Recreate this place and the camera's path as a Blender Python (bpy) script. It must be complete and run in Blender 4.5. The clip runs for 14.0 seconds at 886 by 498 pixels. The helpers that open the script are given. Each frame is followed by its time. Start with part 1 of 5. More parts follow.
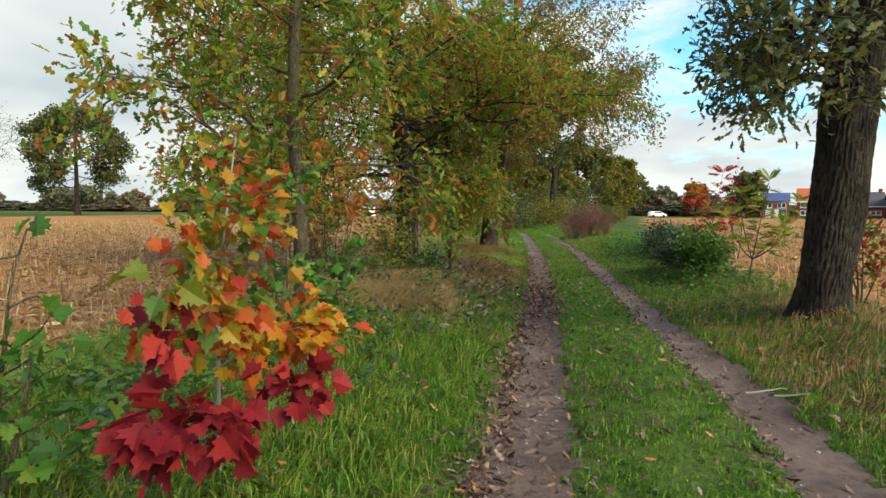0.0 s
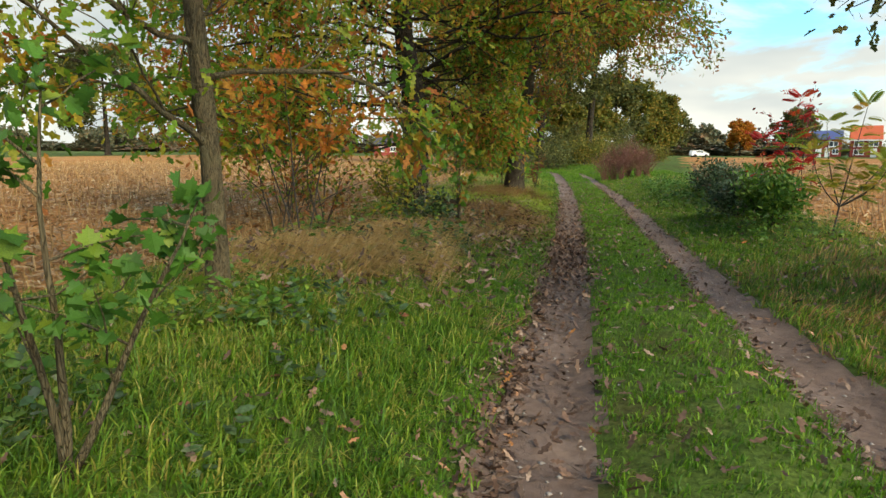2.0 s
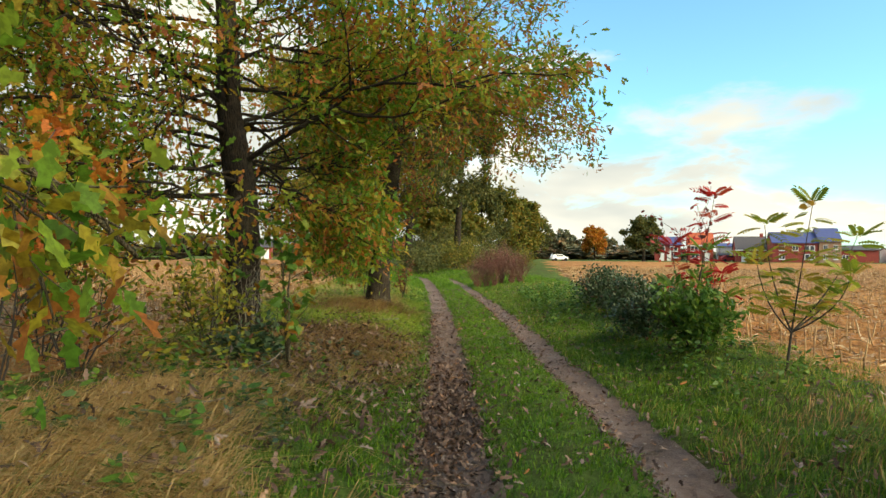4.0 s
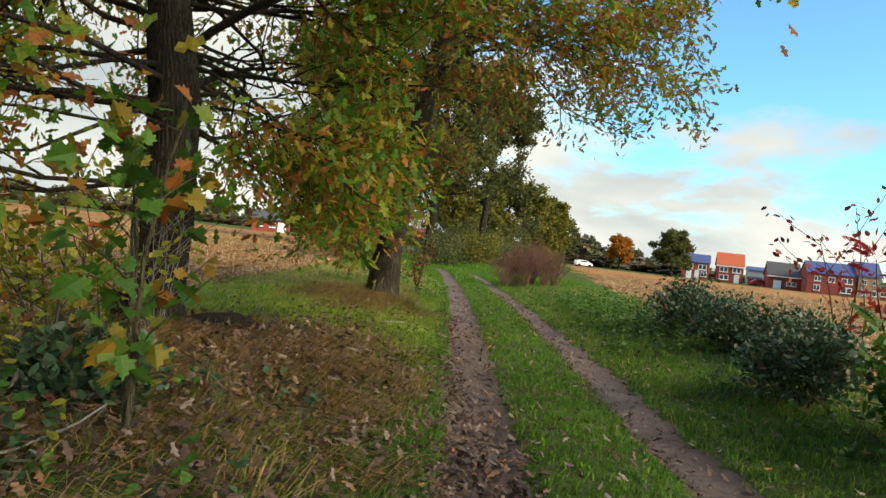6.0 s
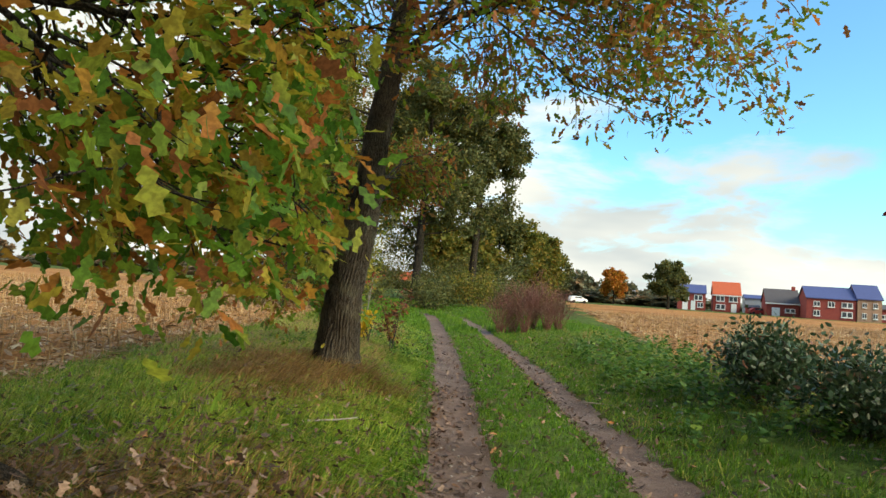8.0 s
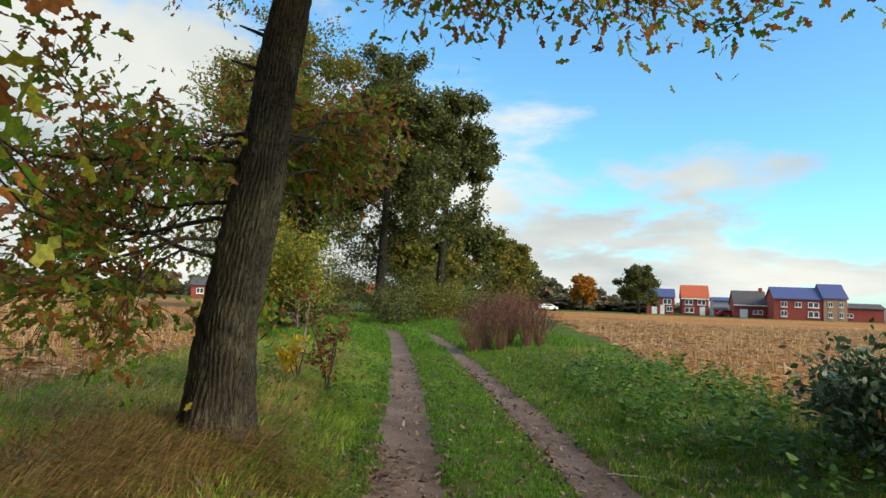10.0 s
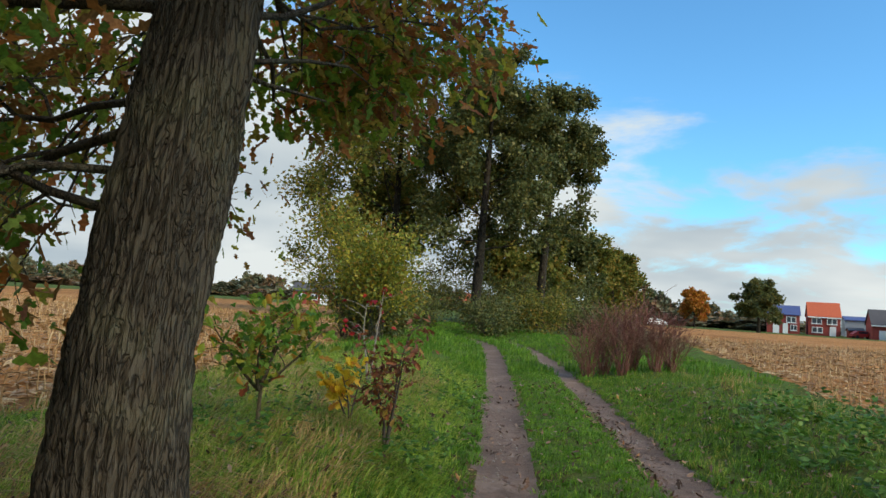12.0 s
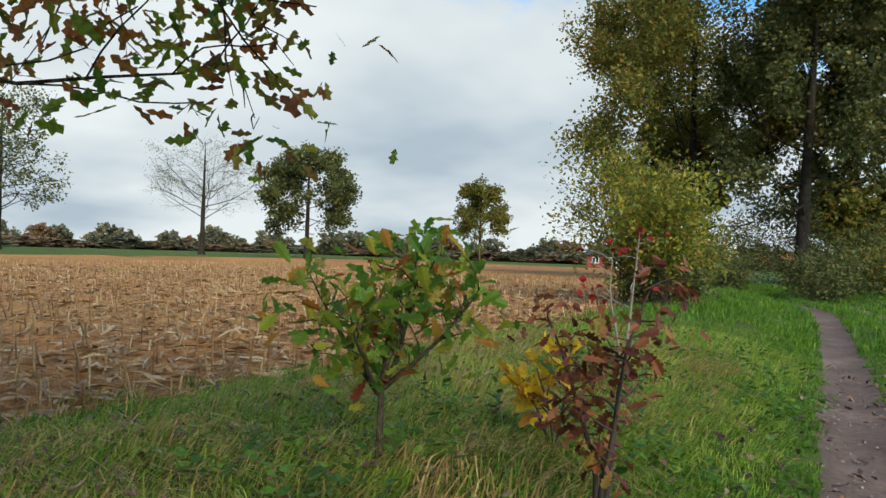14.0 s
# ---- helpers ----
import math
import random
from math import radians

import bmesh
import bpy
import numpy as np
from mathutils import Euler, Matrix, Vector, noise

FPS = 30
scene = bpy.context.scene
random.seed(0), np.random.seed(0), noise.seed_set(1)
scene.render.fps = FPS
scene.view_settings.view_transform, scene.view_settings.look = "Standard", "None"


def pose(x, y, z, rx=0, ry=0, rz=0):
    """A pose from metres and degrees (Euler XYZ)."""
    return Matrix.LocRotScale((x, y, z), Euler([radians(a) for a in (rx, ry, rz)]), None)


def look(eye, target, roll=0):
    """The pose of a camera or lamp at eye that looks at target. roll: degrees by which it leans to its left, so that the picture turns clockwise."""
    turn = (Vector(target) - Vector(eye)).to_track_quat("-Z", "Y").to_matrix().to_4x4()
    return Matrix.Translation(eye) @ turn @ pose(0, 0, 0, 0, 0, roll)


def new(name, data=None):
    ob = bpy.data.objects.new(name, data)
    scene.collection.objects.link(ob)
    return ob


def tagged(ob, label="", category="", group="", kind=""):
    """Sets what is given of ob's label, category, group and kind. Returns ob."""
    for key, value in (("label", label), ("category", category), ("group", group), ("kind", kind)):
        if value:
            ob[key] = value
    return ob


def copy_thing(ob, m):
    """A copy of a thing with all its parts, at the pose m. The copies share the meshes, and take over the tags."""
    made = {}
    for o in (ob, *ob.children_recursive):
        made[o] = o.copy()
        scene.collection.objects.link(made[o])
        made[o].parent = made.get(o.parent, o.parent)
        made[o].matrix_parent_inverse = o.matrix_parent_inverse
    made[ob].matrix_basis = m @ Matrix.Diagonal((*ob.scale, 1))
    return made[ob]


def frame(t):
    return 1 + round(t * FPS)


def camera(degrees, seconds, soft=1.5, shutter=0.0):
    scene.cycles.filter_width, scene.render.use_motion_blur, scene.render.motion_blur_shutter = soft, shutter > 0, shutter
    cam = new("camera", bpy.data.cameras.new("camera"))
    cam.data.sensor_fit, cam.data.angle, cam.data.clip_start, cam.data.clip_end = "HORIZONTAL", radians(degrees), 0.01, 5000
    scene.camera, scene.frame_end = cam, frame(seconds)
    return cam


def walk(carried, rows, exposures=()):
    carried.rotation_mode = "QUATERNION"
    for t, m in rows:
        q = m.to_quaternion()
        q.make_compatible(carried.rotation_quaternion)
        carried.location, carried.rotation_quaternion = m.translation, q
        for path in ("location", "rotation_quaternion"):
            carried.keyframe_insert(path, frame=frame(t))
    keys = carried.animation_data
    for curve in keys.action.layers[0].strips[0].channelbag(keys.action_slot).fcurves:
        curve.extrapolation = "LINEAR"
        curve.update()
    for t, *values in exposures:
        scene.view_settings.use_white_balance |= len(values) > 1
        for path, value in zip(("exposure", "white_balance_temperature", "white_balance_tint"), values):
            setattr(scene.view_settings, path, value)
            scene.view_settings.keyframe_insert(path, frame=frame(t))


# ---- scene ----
cam = camera(70.0, 14.0)
PATH = [
    (0, (0.677, -1.096, 1.671), (0.303, 0.865, 1.545), 0.4),
    (0.5, (0.669, -0.764, 1.61), (0.188, 1.168, 1.415), -0.1),
    (1, (0.572, -0.222, 1.566), (-0.014, 1.671, 1.296), -0.0),
    (1.5, (0.627, 0.445, 1.584), (-0.059, 2.291, 1.232), 0.3),
    (2, (0.678, 1.206, 1.588), (0.207, 3.125, 1.275), 0.3),
    (2.5, (0.697, 1.993, 1.622), (0.487, 3.972, 1.421), -0.1),
    (3, (0.6, 2.994, 1.585), (0.466, 4.989, 1.517), 0.0),
    (3.5, (0.544, 3.712, 1.627), (0.434, 5.709, 1.62), 0.6),
    (4, (0.402, 4.501, 1.648), (0.328, 6.5, 1.66), 0.5),
    (6.3, (0.017, 9.161, 1.448), (-0.121, 11.156, 1.432), 6.8),
    (6.5, (0.007, 9.533, 1.462), (-0.168, 11.525, 1.506), 5.3),
    (7, (-0.071, 10.341, 1.493), (-0.283, 12.328, 1.591), 3.1),
    (7.5, (-0.087, 11.281, 1.419), (-0.31, 13.267, 1.495), 2.5),
    (8, (0.007, 12.031, 1.497), (-0.108, 14.024, 1.617), 3.9),
    (10.3, (0.05, 15.704, 1.571), (0.037, 17.697, 1.74), 2.2),
    (10.5, (0.045, 16.02, 1.589), (0.03, 18.012, 1.768), 2.1),
    (11, (-0.007, 16.768, 1.595), (0.022, 18.757, 1.797), 2.1),
    (11.5, (-0.075, 17.584, 1.568), (-0.138, 19.574, 1.764), 2.7),
    (12, (-0.184, 18.345, 1.537), (-0.508, 20.311, 1.712), 3.7),
    (12.5, (-0.239, 19.111, 1.522), (-0.763, 21.036, 1.659), 3.7),
    (13, (-0.326, 19.883, 1.513), (-1.001, 21.763, 1.599), 3.2),
    (13.5, (-0.418, 20.619, 1.448), (-1.396, 22.363, 1.477), 3.1),
    (14, (-0.48, 21.348, 1.401), (-1.646, 22.973, 1.421), 1.9),
]
walk(cam, [(t, look(eye, target, roll)) for t, eye, target, roll in PATH], exposures=[(0, 0.57, 8200, 6), (1.5, 0.45, 8000, 6), (2.0, 0.6, 9000, 6), (2.5, 0.75, 10000, 6), (4, 0.66, 10000, 6), (6.5, 0.48, 8700, 6), (8, 0.55, 8800, 6), (10.3, 0.3, 8200, 6), (12.5, 0.13, 7400, 6), (14, 0.22, 7300, 6)])

# ---- light ----
world = bpy.data.worlds.new("sky")
scene.world = world
world.use_nodes = True
SUN_ELEVATION, SUN_AZIMUTH = radians(33), radians(122)
SUN_WAY = Vector((math.sin(SUN_AZIMUTH) * math.cos(SUN_ELEVATION), math.cos(SUN_AZIMUTH) * math.cos(SUN_ELEVATION), math.sin(SUN_ELEVATION)))


def build_sky(tree):
    tree.nodes.clear()
    n, link = tree.nodes.new, tree.links.new

    def maths(op, a, b=None, clamp=False):
        k = n("ShaderNodeMath")
        k.operation, k.use_clamp = op, clamp
        for i, v in enumerate((a, b)):
            if v is None:
                continue
            if isinstance(v, (int, float)):
                k.inputs[i].default_value = v
            else:
                link(v, k.inputs[i])
        return k.outputs[0]

    out, bg = n("ShaderNodeOutputWorld"), n("ShaderNodeBackground")
    sky = n("ShaderNodeTexSky")
    sky.sky_type, sky.sun_disc = "NISHITA", False
    sky.sun_elevation, sky.sun_rotation = SUN_ELEVATION, SUN_AZIMUTH
    sky.air_density, sky.dust_density, sky.ozone_density = 1.0, 0.6, 3.0
    coord = n("ShaderNodeTexCoord")
    sep = n("ShaderNodeSeparateXYZ")
    link(coord.outputs["Generated"], sep.inputs[0])
    x, y, z = sep.outputs
    up = maths("MAXIMUM", z, 0.0)
    flat = maths("ADD", up, 0.22)
    comb = n("ShaderNodeCombineXYZ")
    link(maths("DIVIDE", x, flat), comb.inputs[0])
    link(maths("DIVIDE", y, flat), comb.inputs[1])
    cloud = n("ShaderNodeTexNoise")
    cloud.inputs["Scale"].default_value, cloud.inputs["Detail"].default_value, cloud.inputs["Roughness"].default_value = 1.5, 7, 0.58
    cloud.inputs["Distortion"].default_value = 0.3
    link(comb.outputs[0], cloud.inputs["Vector"])
    wisps = n("ShaderNodeTexNoise")
    wisps.inputs["Scale"].default_value, wisps.inputs["Detail"].default_value = 0.7, 4
    link(comb.outputs[0], wisps.inputs["Vector"])
    # the overcast side lies to the west (-x); blue gaps open to the east
    west = maths("MULTIPLY", x, -0.42)
    low = maths("MULTIPLY", maths("SUBTRACT", 0.29, up), 1.1)
    # mask of the unseen upper sky, where cloud is added and brightened
    high = n("ShaderNodeMapRange")
    high.interpolation_type = "SMOOTHSTEP"
    high.inputs["From Min"].default_value, high.inputs["From Max"].default_value = 0.42, 0.85
    link(up, high.inputs["Value"])
    cover = maths("ADD", maths("ADD", cloud.outputs["Fac"], maths("MULTIPLY", high.outputs[0], 0.3)), maths("ADD", west, low))
    mask = n("ShaderNodeMapRange")
    mask.interpolation_type = "SMOOTHSTEP"
    mask.inputs["From Min"].default_value, mask.inputs["From Max"].default_value = 0.43, 0.62
    link(cover, mask.inputs["Value"])
    grey = n("ShaderNodeValToRGB")
    grey.color_ramp.elements[0].position, grey.color_ramp.elements[0].color = 0.35, (0.30, 0.385, 0.50, 1)
    grey.color_ramp.elements[1].position, grey.color_ramp.elements[1].color = 0.6, (0.55, 0.62, 0.71, 1)
    link(wisps.outputs["Fac"], grey.inputs["Fac"])
    scaled = n("ShaderNodeMix")
    scaled.data_type, scaled.blend_type = "RGBA", "MULTIPLY"
    scaled.inputs["Factor"].default_value = 1.0
    link(sky.outputs[0], scaled.inputs["A"])
    scaled.inputs["B"].default_value = (0.085, 0.17, 0.22, 1)
    # an overcast sky is about three times as bright overhead as at the horizon; the unseen zenith is lifted to 5.2
    # times, as added soft light
    bright = n("ShaderNodeMix")
    bright.data_type, bright.blend_type = "RGBA", "MULTIPLY"
    bright.inputs["Factor"].default_value = 1.0
    link(grey.outputs[0], bright.inputs["A"])
    lift = maths("ADD", maths("MULTIPLY", high.outputs[0], 4.2), 1.0)
    link(lift, bright.inputs["B"])
    mix = n("ShaderNodeMix")
    mix.data_type = "RGBA"
    link(mask.outputs[0], mix.inputs["Factor"])
    link(scaled.outputs["Result"], mix.inputs["A"])
    link(bright.outputs["Result"], mix.inputs["B"])
    link(mix.outputs["Result"], bg.inputs["Color"])
    bg.inputs["Strength"].default_value = 1.22
    link(bg.outputs[0], out.inputs["Surface"])


build_sky(world.node_tree)
sun_data = bpy.data.lights.new("sun", "SUN")
sun_data.energy, sun_data.angle, sun_data.color = 4.4, radians(45), (1.0, 0.90, 0.75)
sun = new("sun", sun_data)
sun.matrix_world = look((0, 0, 60), Vector((0, 0, 60)) - SUN_WAY)


# ---- materials ----
def material(name):
    m = bpy.data.materials.new(name)
    m.use_nodes = True
    nt = m.node_tree
    nt.nodes.clear()
    return m, nt, nt.nodes.new, nt.links.new


def ramp_node(nt, stops, mode="LINEAR"):
    r = nt.nodes.new("ShaderNodeValToRGB")
    r.color_ramp.interpolation = mode
    while len(r.color_ramp.elements) < len(stops):
        r.color_ramp.elements.new(0.5)
    for e, (p, c) in zip(r.color_ramp.elements, stops):
        e.position, e.color = p, (*c, 1)
    return r


def noise_node(nt, scale, detail=4, rough=0.55, stretch=None, kind="Object"):
    tc = nt.nodes.new("ShaderNodeTexCoord")
    k = nt.nodes.new("ShaderNodeTexNoise")
    k.inputs["Scale"].default_value, k.inputs["Detail"].default_value, k.inputs["Roughness"].default_value = scale, detail, rough
    if stretch:
        mp = nt.nodes.new("ShaderNodeMapping")
        mp.inputs["Scale"].default_value = stretch
        nt.links.new(tc.outputs[kind], mp.inputs[0])
        nt.links.new(mp.outputs[0], k.inputs["Vector"])
    else:
        nt.links.new(tc.outputs[kind], k.inputs["Vector"])
    return k


def mix_rgb(nt, fac, a, b, mode="MIX"):
    m = nt.nodes.new("ShaderNodeMix")
    m.data_type, m.blend_type = "RGBA", mode
    for v, s in ((fac, m.inputs["Factor"]), (a, m.inputs["A"]), (b, m.inputs["B"])):
        if isinstance(v, (int, float)):
            s.default_value = v
        elif isinstance(v, tuple):
            s.default_value = (*v, 1)
        else:
            nt.links.new(v, s)
    return m.outputs["Result"]


def surface(nt, colour, rough=0.8, bump=None, strength=0.3, distance=0.02, metal=0.0, specular=0.4):
    out, p = nt.nodes.new("ShaderNodeOutputMaterial"), nt.nodes.new("ShaderNodeBsdfPrincipled")
    if isinstance(colour, tuple):
        p.inputs["Base Color"].default_value = (*colour, 1)
    else:
        nt.links.new(colour, p.inputs["Base Color"])
    p.inputs["Roughness"].default_value, p.inputs["Metallic"].default_value = rough, metal
    p.inputs["Specular IOR Level"].default_value = specular
    if bump is not None:
        b = nt.nodes.new("ShaderNodeBump")
        b.inputs["Strength"].default_value, b.inputs["Distance"].default_value = strength, distance
        nt.links.new(bump, b.inputs["Height"])
        nt.links.new(b.outputs[0], p.inputs["Normal"])
    nt.links.new(p.outputs[0], out.inputs["Surface"])
    return p


def leaf_material(name, stops, glow=0.35, patch=None, rough=0.55, per="island", tuft=None):
    """Leaves and blades: a colour for each one, veined and blotched, letting some light through."""
    m, nt, n, link = material(name)
    if per == "island":
        fac = n("ShaderNodeNewGeometry").outputs["Random Per Island"]
    else:
        fac = n("ShaderNodeObjectInfo").outputs["Random"]
    r = ramp_node(nt, stops)
    colour = r.outputs[0]
    if patch:
        scale, amount = patch
        wide = noise_node(nt, scale, 3)
        add = n("ShaderNodeMath")
        add.operation = "MULTIPLY_ADD"
        link(wide.outputs["Fac"], add.inputs[0])
        add.inputs[1].default_value = amount * 2
        add.inputs[2].default_value = -amount
        total = n("ShaderNodeMath")
        total.operation, total.use_clamp = "ADD", True
        link(fac, total.inputs[0])
        link(add.outputs[0], total.inputs[1])
        fac = total.outputs[0]
    if tuft:
        small = noise_node(nt, tuft[0], 2)
        more = n("ShaderNodeMath")
        more.operation = "MULTIPLY_ADD"
        link(small.outputs["Fac"], more.inputs[0])
        more.inputs[1].default_value, more.inputs[2].default_value = tuft[1] * 2, -tuft[1]
        both = n("ShaderNodeMath")
        both.operation, both.use_clamp = "MULTIPLY_ADD", True
        link(fac, both.inputs[0])
        both.inputs[1].default_value = 0.75
        link(more.outputs[0], both.inputs[2])
        fac = both.outputs[0]
    link(fac, r.inputs["Fac"])
    blot = noise_node(nt, 45, 3)
    dark = mix_rgb(nt, 1.0, colour, (0.62, 0.60, 0.55), "MULTIPLY")
    f = n("ShaderNodeMapRange")
    f.inputs["From Min"].default_value, f.inputs["From Max"].default_value = 0.42, 0.62
    link(blot.outputs["Fac"], f.inputs["Value"])
    colour = mix_rgb(nt, f.outputs[0], dark, colour)
    out, p, t, mx = n("ShaderNodeOutputMaterial"), n("ShaderNodeBsdfPrincipled"), n("ShaderNodeBsdfTranslucent"), n("ShaderNodeMixShader")
    link(colour, p.inputs["Base Color"])
    link(colour, t.inputs["Color"])
    p.inputs["Roughness"].default_value, p.inputs["Specular IOR Level"].default_value = rough, 0.3
    mx.inputs[0].default_value = glow
    link(p.outputs[0], mx.inputs[1])
    link(t.outputs[0], mx.inputs[2])
    link(mx.outputs[0], out.inputs["Surface"])
    return m


def soil_material():
    m, nt, n, link = material("trodden_soil")
    a, b, c = noise_node(nt, 1.3, 5), noise_node(nt, 14, 6, 0.65), noise_node(nt, 90, 4, 0.7)
    base = ramp_node(nt, ((0.3, (0.10, 0.065, 0.05)), (0.55, (0.165, 0.11, 0.088)), (0.75, (0.24, 0.17, 0.14))))
    link(a.outputs["Fac"], base.inputs["Fac"])
    grain = ramp_node(nt, ((0.3, (0.5, 0.47, 0.45)), (0.6, (1, 1, 1))))
    link(b.outputs["Fac"], grain.inputs["Fac"])
    col = mix_rgb(nt, 0.8, base.outputs[0], grain.outputs[0], "MULTIPLY")
    tc = n("ShaderNodeTexCoord")
    hgt = n("ShaderNodeMath")
    hgt.operation = "ADD"
    link(b.outputs["Fac"], hgt.inputs[0])
    link(c.outputs["Fac"], hgt.inputs[1])
    surface(nt, col, 0.75, hgt.outputs[0], 0.7, 0.03, specular=0.3)
    return m


def turf_material():
    m, nt, n, link = material("turf")
    a, b = noise_node(nt, 0.8, 5), noise_node(nt, 18, 5, 0.7)
    base = ramp_node(nt, ((0.3, (0.085, 0.065, 0.03)), (0.5, (0.065, 0.11, 0.024)), (0.7, (0.10, 0.155, 0.032))))
    link(a.outputs["Fac"], base.inputs["Fac"])
    grain = ramp_node(nt, ((0.35, (0.4, 0.38, 0.33)), (0.65, (1.1, 1.1, 1.0))))
    link(b.outputs["Fac"], grain.inputs["Fac"])
    surface(nt, mix_rgb(nt, 0.8, base.outputs[0], grain.outputs[0], "MULTIPLY"), 0.95, b.outputs["Fac"], 0.8, 0.06, specular=0.1)
    return m


def stubble_material():
    m, nt, n, link = material("stubble_field")
    a, b, c = noise_node(nt, 0.09, 5), noise_node(nt, 9, 6, 0.7), noise_node(nt, 1.6, 4, 0.6, (2.6, 0.12, 1))
    base = ramp_node(nt, ((0.3, (0.28, 0.13, 0.05)), (0.5, (0.39, 0.19, 0.075)), (0.7, (0.47, 0.265, 0.11))))
    link(a.outputs["Fac"], base.inputs["Fac"])
    rows = ramp_node(nt, ((0.38, (0.62, 0.55, 0.48)), (0.58, (1.1, 1.06, 1.0))))
    link(c.outputs["Fac"], rows.inputs["Fac"])
    grain = ramp_node(nt, ((0.35, (0.45, 0.4, 0.36)), (0.6, (1.1, 1.1, 1.1))))
    link(b.outputs["Fac"], grain.inputs["Fac"])
    col = mix_rgb(nt, 0.9, mix_rgb(nt, 0.75, base.outputs[0], rows.outputs[0], "MULTIPLY"), grain.outputs[0], "MULTIPLY")
    surface(nt, col, 0.95, b.outputs["Fac"], 0.8, 0.08, specular=0.1)
    return m


def bark_material(name, dark, light, scale=1.0, moss=0.0):
    """Upright plates parted by dark furrows, with lichen and damp stains."""
    m, nt, n, link = material(name)
    tc, mp = n("ShaderNodeTexCoord"), n("ShaderNodeMapping")
    mp.inputs["Scale"].default_value = (1, 1, 0.13)
    link(tc.outputs["Object"], mp.inputs[0])
    warp = n("ShaderNodeTexNoise")
    warp.inputs["Scale"].default_value, warp.inputs["Detail"].default_value = 7.0, 3
    link(mp.outputs[0], warp.inputs["Vector"])
    shift = n("ShaderNodeMix")
    shift.data_type, shift.blend_type = "RGBA", "LINEAR_LIGHT"
    shift.inputs["Factor"].default_value = 0.16
    link(mp.outputs[0], shift.inputs["A"])
    link(warp.outputs["Color"], shift.inputs["B"])
    plate = n("ShaderNodeTexVoronoi")
    plate.feature = "DISTANCE_TO_EDGE"
    plate.inputs["Scale"].default_value = 44 * scale
    link(shift.outputs["Result"], plate.inputs["Vector"])
    edge = n("ShaderNodeMapRange")
    edge.interpolation_type = "SMOOTHSTEP"
    edge.inputs["From Min"].default_value, edge.inputs["From Max"].default_value = 0.0, 0.13
    link(plate.outputs["Distance"], edge.inputs["Value"])
    grain = noise_node(nt, 60 * scale, 5, 0.65, (1, 1, 0.3))
    b = noise_node(nt, 3.0, 4)
    hgt = n("ShaderNodeMath")
    hgt.operation = "MULTIPLY_ADD"
    link(grain.outputs["Fac"], hgt.inputs[0])
    hgt.inputs[1].default_value = 0.78
    soft = n("ShaderNodeMath")
    soft.operation = "MULTIPLY"
    link(edge.outputs[0], soft.inputs[0])
    soft.inputs[1].default_value = 0.42
    link(soft.outputs[0], hgt.inputs[2])
    r = ramp_node(nt, ((0.28, dark), (0.62, tuple(p * 0.55 + q * 0.45 for p, q in zip(dark, light))), (1.0, light)))
    link(hgt.outputs[0], r.inputs["Fac"])
    tint = ramp_node(nt, ((0.35, (0.55, 0.55, 0.53)), (0.65, (1.1, 1.08, 1.05))))
    link(b.outputs["Fac"], tint.inputs["Fac"])
    col = mix_rgb(nt, 1.0, r.outputs[0], tint.outputs[0], "MULTIPLY")
    if moss:
        f = n("ShaderNodeMapRange")
        f.inputs["From Min"].default_value, f.inputs["From Max"].default_value = 0.52, 0.7
        f.inputs["To Max"].default_value = moss
        link(b.outputs["Fac"], f.inputs["Value"])
        col = mix_rgb(nt, f.outputs[0], col, (0.085, 0.095, 0.045))
    surface(nt, col, 0.92, hgt.outputs[0], 1.0, 0.025, specular=0.15)
    return m


def brick_material(name, a, b):
    m, nt, n, link = material(name)
    k = noise_node(nt, 2.0, 5, 0.7)
    fine = noise_node(nt, 30, 3)
    r = ramp_node(nt, ((0.3, a), (0.7, b)))
    link(k.outputs["Fac"], r.inputs["Fac"])
    surface(nt, r.outputs[0], 0.9, fine.outputs["Fac"], 0.3, 0.01)
    return m


def plain_material(name, colour, rough=0.7, metal=0.0, vary=0.25, scale=6):
    m, nt, n, link = material(name)
    k = noise_node(nt, scale, 5, 0.6)
    r = ramp_node(nt, ((0.3, tuple(c * (1 - vary) for c in colour)), (0.7, tuple(min(1, c * (1 + vary * 0.6)) for c in colour))))
    link(k.outputs["Fac"], r.inputs["Fac"])
    surface(nt, r.outputs[0], rough, k.outputs["Fac"], 0.2, 0.01, metal)
    return m


def glass_material():
    m, nt, n, link = material("window_glass")
    surface(nt, (0.03, 0.04, 0.05), 0.06, specular=0.8)
    return m


SOIL, TURF, STUBBLE = soil_material(), turf_material(), stubble_material()
BARK = bark_material("oak_bark", (0.022, 0.017, 0.013), (0.118, 0.095, 0.073), 0.95, 0.3)
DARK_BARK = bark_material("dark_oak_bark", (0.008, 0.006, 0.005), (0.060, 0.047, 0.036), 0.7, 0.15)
YOUNG_BARK = bark_material("young_bark", (0.045, 0.038, 0.024), (0.17, 0.135, 0.085), 1.3, 0.5)
TWIG = plain_material("twig_bark", (0.045, 0.035, 0.028), 0.9)
PALE_TWIG = plain_material("pale_twig_bark", (0.22, 0.19, 0.16), 0.85)
RED_TWIG = leaf_material("red_twig_bark", ((0.0, (0.11, 0.035, 0.03)), (0.5, (0.19, 0.065, 0.055)), (1.0, (0.28, 0.15, 0.11))), 0.05)
